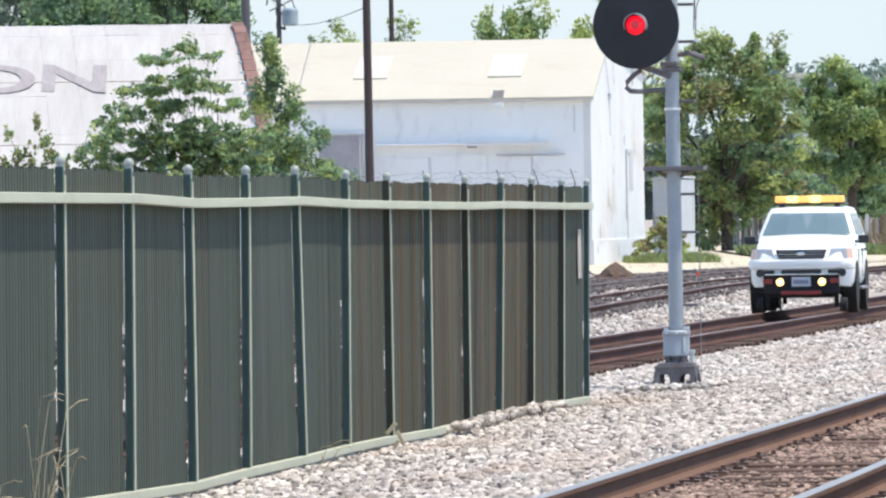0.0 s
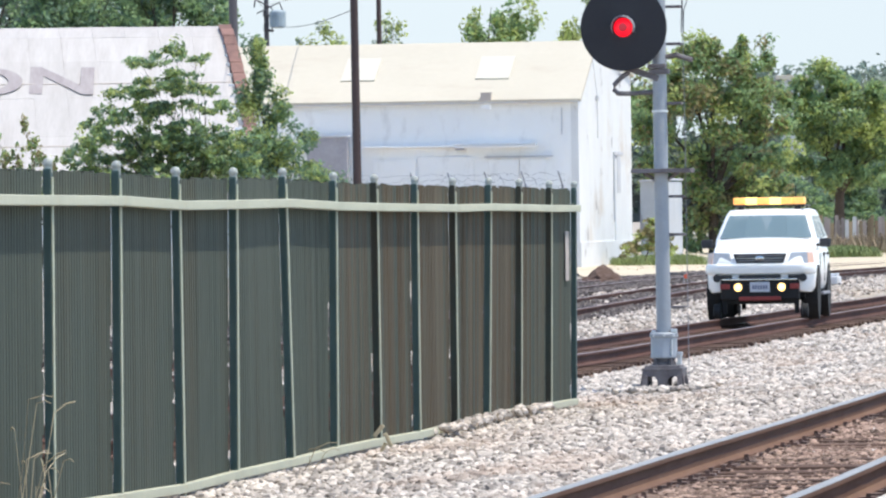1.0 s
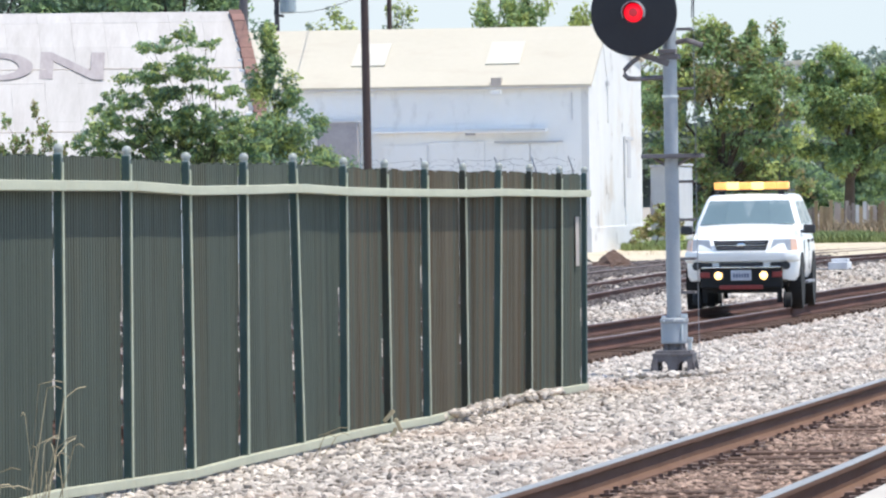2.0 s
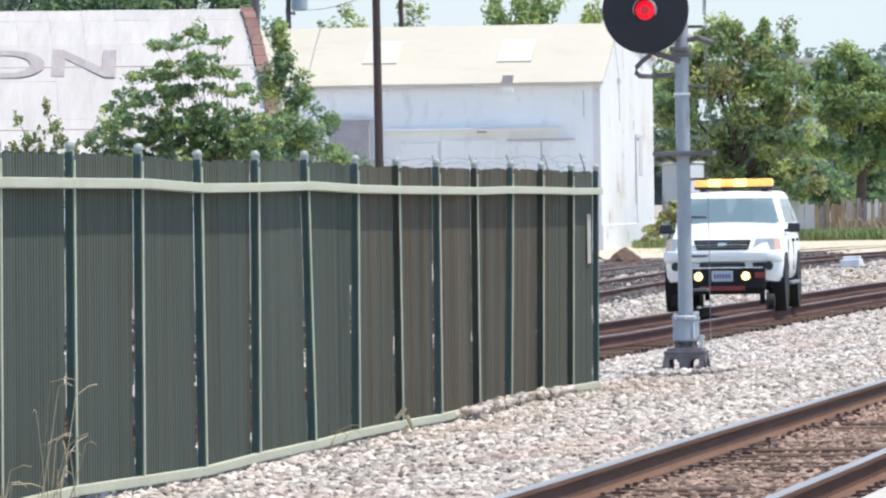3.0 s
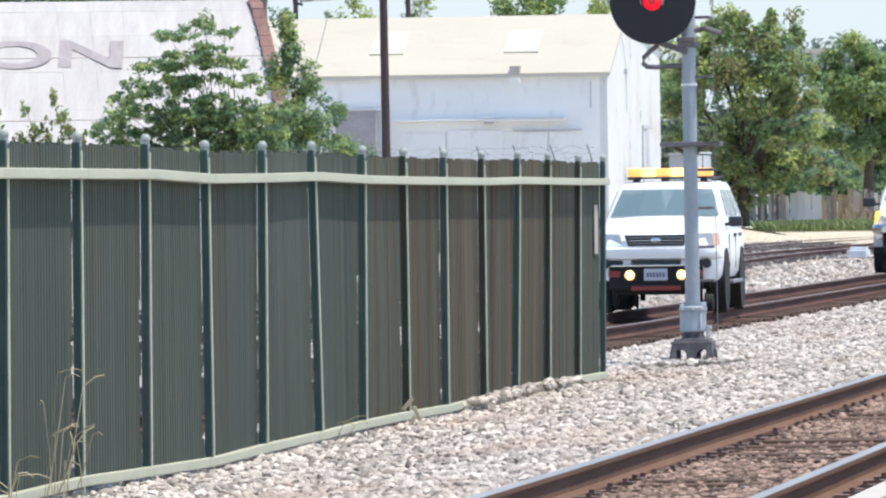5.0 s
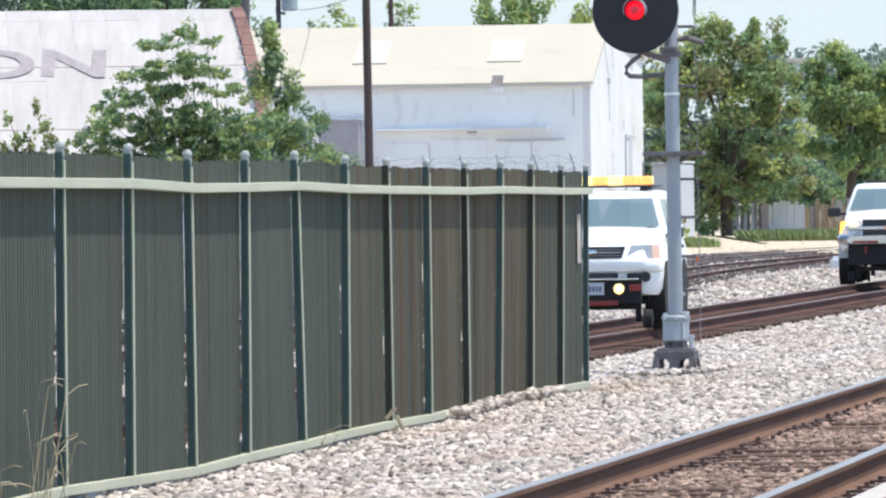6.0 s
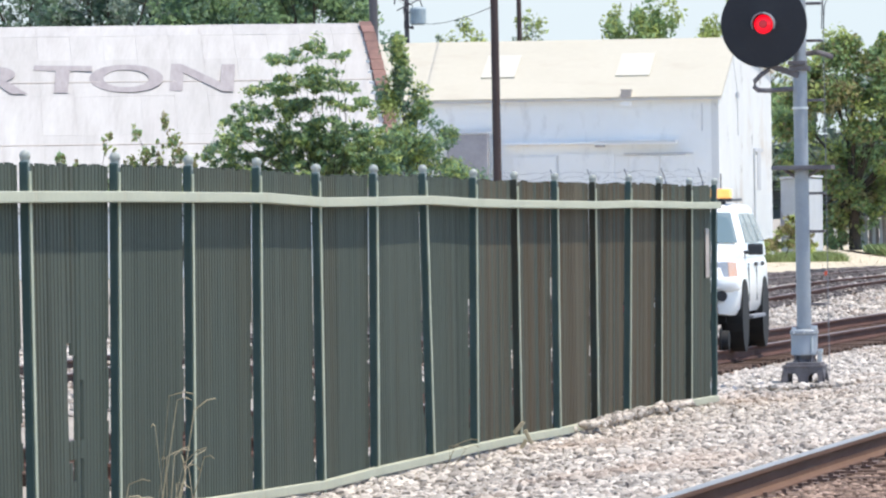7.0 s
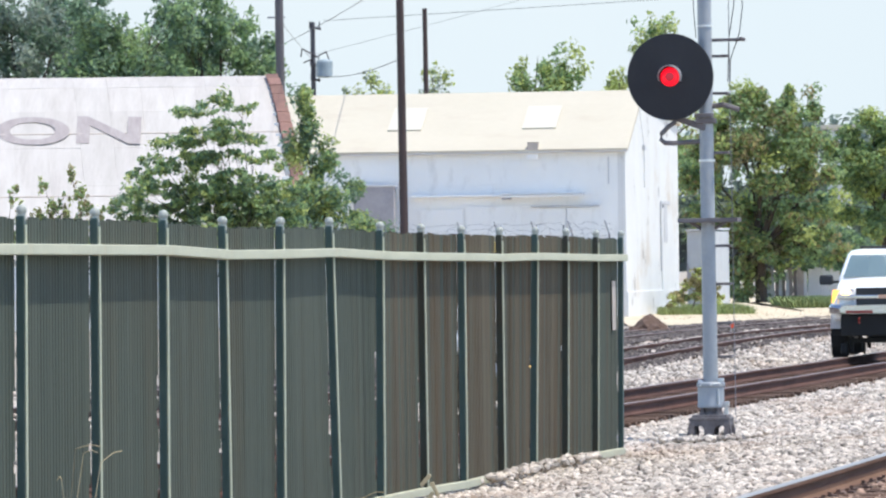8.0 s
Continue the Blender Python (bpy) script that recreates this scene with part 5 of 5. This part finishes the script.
# ---- plants and small things ----
def build_plants():
    # open shrub-like tree behind the fence
    r = random.Random(31)
    lobes = [(-0.26, 0, 5.65, 0.24, 0.3, 0.26)]
    for down, left, right, count in ((0.5, 1.0, 0.75, 3), (0.85, 0.9, 0.6, 2), (1.2, 1.35, 0.95, 4), (1.6, 1.95, 1.2, 5), (2.0, 2.4, 1.5, 6), (2.4, 2.6, 1.8, 10), (2.8, 2.75, 2.0, 13), (3.2, 2.9, 2.2, 13)):
        for j in range(count):
            u = (j + 0.5 + r.uniform(-0.35, 0.35)) / count
            lobes.append((-0.26 - left * 0.88 + (left + right) * 0.88 * u, r.uniform(-0.6, 0.6), 5.85 - down + r.uniform(-0.15, 0.15), 0.40 * r.uniform(0.7, 1.35), 0.45, (0.16 + 0.03 * down) * r.uniform(0.8, 1.3)))
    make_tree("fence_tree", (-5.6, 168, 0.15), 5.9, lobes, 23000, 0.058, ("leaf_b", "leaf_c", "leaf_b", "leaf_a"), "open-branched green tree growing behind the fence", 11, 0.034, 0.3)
    make_tree("tall_bush", (-4.4, 205, 0.0), 6.9, [
        (-0.55, 0, 5.9, 0.5, 0.6, 0.8), (-0.2, 0, 4.9, 0.8, 0.7, 0.8), (0.2, 0, 3.9, 1.0, 0.8, 0.8), (0.5, 0, 3.0, 1.3, 0.9, 0.8), (-0.9, 0, 3.2, 0.9, 0.8, 0.8)],
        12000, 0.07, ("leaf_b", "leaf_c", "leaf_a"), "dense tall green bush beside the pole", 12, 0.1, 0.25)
    rng = random.Random(5)
    for k, x in enumerate((-11.85, -11.5, -10.75, -10.05, -9.75, -9.4, -9.1, -8.75)):
        h = (3.5, 3.4, 4.0, 4.2, 3.6, 4.5, 3.9, 3.5)[k]
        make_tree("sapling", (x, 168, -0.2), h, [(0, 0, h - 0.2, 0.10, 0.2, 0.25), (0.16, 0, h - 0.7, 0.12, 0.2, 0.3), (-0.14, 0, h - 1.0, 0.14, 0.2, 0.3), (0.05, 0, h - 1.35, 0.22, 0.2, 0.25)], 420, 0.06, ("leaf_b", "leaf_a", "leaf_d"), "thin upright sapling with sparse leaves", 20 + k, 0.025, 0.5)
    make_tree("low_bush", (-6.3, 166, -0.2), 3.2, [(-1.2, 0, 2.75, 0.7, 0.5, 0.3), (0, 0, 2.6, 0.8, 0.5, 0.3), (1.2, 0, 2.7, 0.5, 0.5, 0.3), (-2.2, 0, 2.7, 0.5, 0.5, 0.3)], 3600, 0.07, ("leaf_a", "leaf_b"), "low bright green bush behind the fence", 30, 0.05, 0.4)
    # large trees beyond the tracks
    make_tree("street_tree", (11.8, 300, -0.15), 9.6, [
        (0.3, 0, 8.3, 1.3, 1.2, 1.0), (1.8, 0.3, 8.0, 0.9, 1, 1.1), (-1.2, 0, 7.4, 1.3, 1.2, 1.1), (1.6, 0, 6.6, 1.5, 1.4, 1.2), (-0.4, -0.4, 6.2, 1.7, 1.4, 1.2), (-2.2, 0, 5.6, 1.1, 1.2, 1.2),
        (2.2, 0, 5.0, 1.2, 1.2, 1.2), (0.4, -0.3, 4.4, 1.7, 1.3, 1.1), (-1.6, 0, 3.8, 1.5, 1.2, 1.2), (1.9, 0, 3.3, 1.2, 1.2, 0.9), (0.0, 0, 2.6, 1.5, 1.2, 0.9), (2.6, 0, 2.4, 0.8, 0.9, 0.7), (-2.3, 0.6, 2.4, 1.0, 0.9, 1.0), (-1.7, 0.8, 1.4, 1.1, 0.8, 1.0), (-0.5, 0.8, 1.3, 0.9, 0.8, 0.9), (-0.9, -0.3, 1.2, 0.7, 0.7, 1.0), (0.2, -0.2, 1.5, 0.6, 0.6, 0.8), (1.3, 0, 2.0, 0.9, 0.8, 0.6)],
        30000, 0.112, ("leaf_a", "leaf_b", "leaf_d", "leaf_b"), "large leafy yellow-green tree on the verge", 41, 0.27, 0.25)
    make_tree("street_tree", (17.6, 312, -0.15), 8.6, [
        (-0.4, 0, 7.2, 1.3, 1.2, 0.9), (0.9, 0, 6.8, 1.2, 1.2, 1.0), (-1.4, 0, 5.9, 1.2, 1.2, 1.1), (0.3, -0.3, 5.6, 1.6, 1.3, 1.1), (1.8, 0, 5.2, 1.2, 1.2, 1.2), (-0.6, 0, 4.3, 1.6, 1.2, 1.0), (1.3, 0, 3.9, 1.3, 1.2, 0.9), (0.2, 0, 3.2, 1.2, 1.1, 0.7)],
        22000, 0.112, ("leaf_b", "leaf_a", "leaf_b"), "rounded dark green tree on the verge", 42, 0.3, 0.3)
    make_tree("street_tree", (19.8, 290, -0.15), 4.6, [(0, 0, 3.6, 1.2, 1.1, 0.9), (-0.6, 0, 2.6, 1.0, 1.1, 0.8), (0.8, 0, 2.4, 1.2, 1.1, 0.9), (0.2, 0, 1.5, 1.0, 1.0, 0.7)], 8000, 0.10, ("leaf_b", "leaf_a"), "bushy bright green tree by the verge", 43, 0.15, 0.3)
    for k, (x, y, h) in enumerate(((15.2, 326, 5.4), (16.2, 322, 3.6), (18.6, 328, 4.6), (20.0, 330, 5.2))):
        r = random.Random(90 + k)
        lobes = [(r.uniform(-1.0, 1.0), r.uniform(-0.6, 0.6), h * (0.2 + 0.09 * j), 0.95, 0.8, h * 0.13) for j in range(8)]
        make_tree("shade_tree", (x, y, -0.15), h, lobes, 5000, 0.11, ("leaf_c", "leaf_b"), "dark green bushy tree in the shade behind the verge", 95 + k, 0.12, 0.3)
    # trees behind the sheds
    for k, (x, y, h, w, ms, n) in enumerate((
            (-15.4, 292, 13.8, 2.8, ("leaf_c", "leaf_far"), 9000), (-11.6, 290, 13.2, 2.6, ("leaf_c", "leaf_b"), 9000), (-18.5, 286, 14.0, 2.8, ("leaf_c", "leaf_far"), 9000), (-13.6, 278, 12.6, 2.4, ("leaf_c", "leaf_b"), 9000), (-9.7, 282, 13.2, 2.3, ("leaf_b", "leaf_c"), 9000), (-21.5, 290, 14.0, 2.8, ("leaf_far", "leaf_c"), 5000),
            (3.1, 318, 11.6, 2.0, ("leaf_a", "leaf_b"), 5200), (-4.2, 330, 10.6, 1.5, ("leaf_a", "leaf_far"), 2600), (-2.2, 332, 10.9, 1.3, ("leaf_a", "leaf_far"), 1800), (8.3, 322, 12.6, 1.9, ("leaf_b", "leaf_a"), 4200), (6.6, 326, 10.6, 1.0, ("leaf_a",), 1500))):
        lobes = []
        r = random.Random(60 + k)
        for j in range(9):
            u = j / 8
            lobes.append((r.uniform(-0.7, 0.7) * w, r.uniform(-0.4, 0.4) * w, h * (0.45 + 0.48 * u) - (0.3 if u == 1 else 0), w * (0.75 - 0.25 * u), w * 0.6, h * 0.11))
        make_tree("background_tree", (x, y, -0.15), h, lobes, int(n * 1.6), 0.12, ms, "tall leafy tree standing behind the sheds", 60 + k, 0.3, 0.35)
    # far trees and a hill line at the right, greyed in colour for haze
    hill = thing("distant_hill", pose(40, 900, 0), "far wooded hill greyed in colour for haze", "hill", kind="structure")
    blobs = []
    r = random.Random(77)
    for k in range(40):
        u = k / 39
        blobs.append((-34 + 80 * u, r.uniform(-8, 8), 10.5 + 5.5 * math.sin(u * 3.0) + r.uniform(-1.2, 1.2), 5, 4, 2.4))
        blobs.append((-34 + 80 * u, r.uniform(-8, 8), 6 + r.uniform(-2, 2), 6, 4, 4.0))
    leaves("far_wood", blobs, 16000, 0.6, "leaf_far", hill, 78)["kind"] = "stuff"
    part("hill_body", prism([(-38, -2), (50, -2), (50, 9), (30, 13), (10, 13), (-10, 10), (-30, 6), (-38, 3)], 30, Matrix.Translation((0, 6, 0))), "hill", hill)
    house = thing("hill_house", pose(44.7, 885, 9.5), "small pale house on the far wooded slope", "house")
    part("wall", boxes(((3.0, 4, 7.6), (0, 0, 3.8)), bevel=0.05), "shed", house)
    part("roof", boxes(((4.6, 5, 0.5), (0, 0, 7.8)), bevel=0.05), "roof_cream", house)


def tufts(name, material, n, x0, x1, y0, y1, h, label, seed):
    """Upright grass blades over a patch of ground."""
    rng = np.random.default_rng(seed)
    x, y = rng.uniform(x0, x1, n), rng.uniform(y0, y1, n)
    z = np.array([ground_z(a, b) for a, b in zip(x, y)]) - 0.04
    hh = h * rng.uniform(0.4, 1.3, n)
    w = 0.009 * rng.uniform(0.6, 1.8, n)
    lean = rng.normal(0, 0.25, (n, 2)) * hh[:, None]
    a = np.stack([x - w, y, z], 1)
    b = np.stack([x + w, y, z], 1)
    c = np.stack([x + lean[:, 0] * 0.4 + w * 0.6, y + lean[:, 1], z + hh * 0.6], 1)
    d = np.stack([x + lean[:, 0], y + lean[:, 1], z + hh], 1)
    v = np.stack([a, b, c, d], 1).reshape(-1, 3)
    f = np.arange(n)[:, None] * 4
    return soup(name, v, np.concatenate([f + [0, 1, 2], f + [0, 2, 3]]), material, None, label, "grass", kind="stuff")


def build_verge():
    # sandy dry verge beyond the sidings
    bm = bmesh.new()
    n = 40
    rows = []
    for j, (d, z) in enumerate(((0, -0.02), (6, 0.03), (30, 0.06), (75, 0.06), (110, 0.02))):
        rows.append([bm.verts.new((4.5 + 0.55 * k + (2 if j else 0) * noise.noise((k * 0.4, j, 0)), 216 + 0.6 * k + d, -0.10 + z)) for k in range(n)])
    for a, b in zip(rows, rows[1:]):
        for k in range(n - 1):
            bm.faces.new((a[k], a[k + 1], b[k + 1], b[k]))
    tagged(part("sandy_verge", bm, "grass_dry"), "dry straw-coloured verge beyond the tracks", "verge", kind="structure")
    tufts("dry_grass", "grass_dry", 16000, 5.5, 26, 228, 300, 0.16, "dry straw-coloured grass on the verge", 90)
    tufts("green_weeds", "grass", 34000, 11.6, 16.6, 266, 284, 0.42, "rough green weeds before the board fence", 91)
    tufts("green_weeds", "grass", 14000, 6.2, 9.4, 244, 262, 0.34, "green weeds growing by the warehouse wall", 92)
    make_tree("verge_bush", (7.2, 246, -0.12), 1.6, [(0, 0, 0.9, 0.5, 0.4, 0.4), (0.6, 0, 0.7, 0.5, 0.4, 0.3), (-0.5, 0, 0.6, 0.4, 0.4, 0.3), (0.2, 0, 1.3, 0.3, 0.3, 0.3)], 900, 0.09, ("leaf_d", "leaf_a"), "pale green bush against the warehouse wall", 93, 0.03, 0.4, "bush")
    bm = bmesh.new()
    bmesh.ops.create_icosphere(bm, subdivisions=4, radius=1.0)
    for v in bm.verts:
        k = 1 + 0.25 * noise.noise(v.co * 2.5) + 0.1 * noise.noise(v.co * 8)
        out = math.hypot(v.co.x, v.co.y)
        v.co = Vector((v.co.x * 0.66 * k, v.co.y * 0.8 * k, (0.48 * (1.02 - out) * k if v.co.z > 0 else -0.03) + 0.04 * noise.noise(v.co * 9)))
    m = tagged(part("earth_mound", bm, "dirt"), "small heap of dark brown earth", "mound")
    m.matrix_world = pose(4.75, 199, -0.12)
    # board fence far off
    f = thing("board_fence", pose(12.9, 301, -0.12, 0, 0, -4), "weathered leaning board fence with faded paint", "fence")
    rng = random.Random(12)
    me = mesh_of("board", boxes(((0.15, 0.025, 1.0), (0, 0, 0.5)), bevel=0.004), "plank")
    me2 = mesh_of("board", boxes(((0.15, 0.025, 1.0), (0, 0, 0.5)), bevel=0.004), "shed")
    me3 = mesh_of("board", boxes(((0.15, 0.025, 1.0), (0, 0, 0.5)), bevel=0.004), "brush")
    for k in range(60):
        x = k * 0.152 - 1.2
        pale = 0.85 if 0.6 < x < 2.2 else 0.3 if x < 0.6 else 0.15
        ob = new("board", me2 if rng.random() < pale else me3 if x > 2.2 and rng.random() < 0.55 else me)
        ob.parent = f
        ob.matrix_basis = Matrix.Translation((x, rng.uniform(-0.02, 0.02), 0)) @ Matrix.Rotation(radians(rng.uniform(-2, 2)), 4, "Y") @ Matrix.Diagonal((1, 1, rng.uniform(1.25, 1.6), 1))
    part("fence_beam", boxes(((9.6, 0.06, 0.1), (3.5, 0.05, 1.1)), ((9.6, 0.06, 0.1), (3.5, 0.05, 0.5))), "plank", f)
    # houses glimpsed between the trees
    h = thing("pale_house", pose(17.2, 345, -0.12, 0, 0, -6), "pale blue-grey house half hidden behind the trees", "house")
    part("wall", boxes(((0.9, 5, 4.9), (0, 2.5, 2.45)), bevel=0.03), "shed", h)
    part("roof", prism([(-0.55, 4.9), (0.55, 4.9), (0, 5.6)], 5.3, Matrix.Translation((0, -0.15, 0))), "trim", h)
    part("window", boxes(((0.4, 0.06, 0.7), (-0.1, -0.02, 2.6)), bevel=0.01), "glass", h)
    g = thing("white_garage", pose(17.9, 332, -0.12, 0, 0, -6), "low white garage behind the rounded tree", "garage")
    part("wall", boxes(((1.1, 5, 2.2), (0, 2.5, 1.1)), bevel=0.03), "shed", g)
    part("roof", boxes(((1.2, 5.2, 0.1), (0, 2.5, 2.25)), bevel=0.02), "trim", g)
    part("garage_door", boxes(((0.8, 0.06, 1.7), (0, -0.02, 0.85)), bevel=0.01), "card", g)
    tufts("brown_brush", "brush", 2600, 15.5, 22, 284, 296, 0.75, "dry reddish-brown brush before the board fence", 95)
    # switch machine and marker between the sidings
    s = thing("switch_machine", pose(10.2, 185, -0.2, 0, 0, -10), "white low switch machine beside the rails", "switch machine")
    part("case", boxes(((0.5, 0.9, 0.2), (0, 0, 0.2)), bevel=0.03), "machine", s)
    part("lid", boxes(((0.42, 0.4, 0.08), (0, 0.1, 0.34)), bevel=0.02), "machine", s)
    part("rod", rods(((-0.8, -0.2, 0.12), (0.3, -0.2, 0.12), 0.02)), "steel", s)
    fl = thing("marker_flag", pose(6.85, 196, -0.2), "small orange marker flag on a stake", "marker flag")
    part("stake", rods(((0, 0, 0), (0, 0, 0.3), 0.012)), "steel", fl)
    part("flag", boxes(((0.12, 0.02, 0.14), (0.05, 0, 0.26)), bevel=0.004), "orange", fl)
    # dry stems and litter at the fence's foot
    rng = random.Random(21)
    for along, n, h in ((30.0, 9, 0.95), (29.4, 5, 0.5), (18.9, 3, 0.25), (31.6, 6, 0.45)):
        p = FENCE_END + FENCE_DIR * along
        w = thing("dry_weed", pose(p.x + 0.2, p.y, ground_z(p.x + 0.2, p.y)), "dead straw-coloured weed stems at the fence foot", "weed", "dead weeds")
        for _ in range(n):
            a = Vector((rng.uniform(-0.1, 0.1), rng.uniform(-0.3, 0.3), 0))
            b = a + Vector((rng.uniform(-0.05, 0.15), rng.uniform(-0.2, 0.2), h * rng.uniform(0.4, 1)))
            c = b + Vector((rng.uniform(-0.05, 0.2), rng.uniform(-0.2, 0.2), rng.uniform(-0.05, 0.12)))
            part("stem", tube([a, a.lerp(b, 0.5) + Vector((0.01, 0, 0)), b, b.lerp(c, 0.6) + Vector((0, 0, 0.02)), c], 0.0035, 4), "straw", w)
    p = FENCE_END + FENCE_DIR * 15.0
    bm = bmesh.new()
    for q, r in (((0, 0, 0.05), 30), ((0.05, 0, 0.13), -25), ((-0.03, 0, 0.21), 40)):
        box(bm, (0.035, 0.05, 0.13), q, Matrix.Rotation(radians(r), 4, "Y"), bevel=0.008)
    w = tagged(part("paper_scrap", bm, "straw"), "crumpled pale scrap of paper in the ballast", "litter")
    w.matrix_world = pose(p.x + 0.25, p.y, ground_z(p.x + 0.25, p.y))


tagged(part("backdrop", boxes(((900, 2, 420), (120, 2450, 190))), "pale_sky"), "plain pale blue hazy summer sky far off", "sky", kind="structure")
build_ground()
build_tracks()
build_signal()
build_warehouse()
build_lettered_shed()
build_small_shed()
build_poles()
suv = enlarge(build_suv(), 1.05)
for o in suv.children:                           # body and low nose parts shifted down to fit the camera's view
    if not o.name.startswith(("wheel", "rail_gear")):
        o.location.z -= 0.01
    if o.name.startswith(("fog", "number", "tail", "steel", "bumper_slot", "valance")):
        o.location.z -= 0.05
truck = enlarge(build_truck(), 1.10)
build_plants()
build_verge()
build_fence()


def on_main(y):
    """Pose on the middle track with the nose at y, its yaw fitted to the camera's view."""
    return pose(rail_x("main", y) - 0.761, y, rail_z("main", y), 0, 0, -6.6)


def motions():
    walk(suv, [(t, on_main(y)) for t, y in ((0.0, 136.1), (0.75, 132.0), (1.5, 127.9), (2.5, 122.9), (3.5, 117.8), (4.5, 112.5), (5.5, 107.0), (6.0, 104.0), (6.5, 101.0), (7.0, 97.85), (7.5, 94.5), (8.0, 91.0))])
    walk(truck, [(t, on_main(y)) for t, y in ((0.0, 182.0), (2.0, 173.6), (4.0, 165.3), (5.5, 158.8), (6.5, 154.2), (7.25, 150.5), (8.0, 146.6))])


motions()
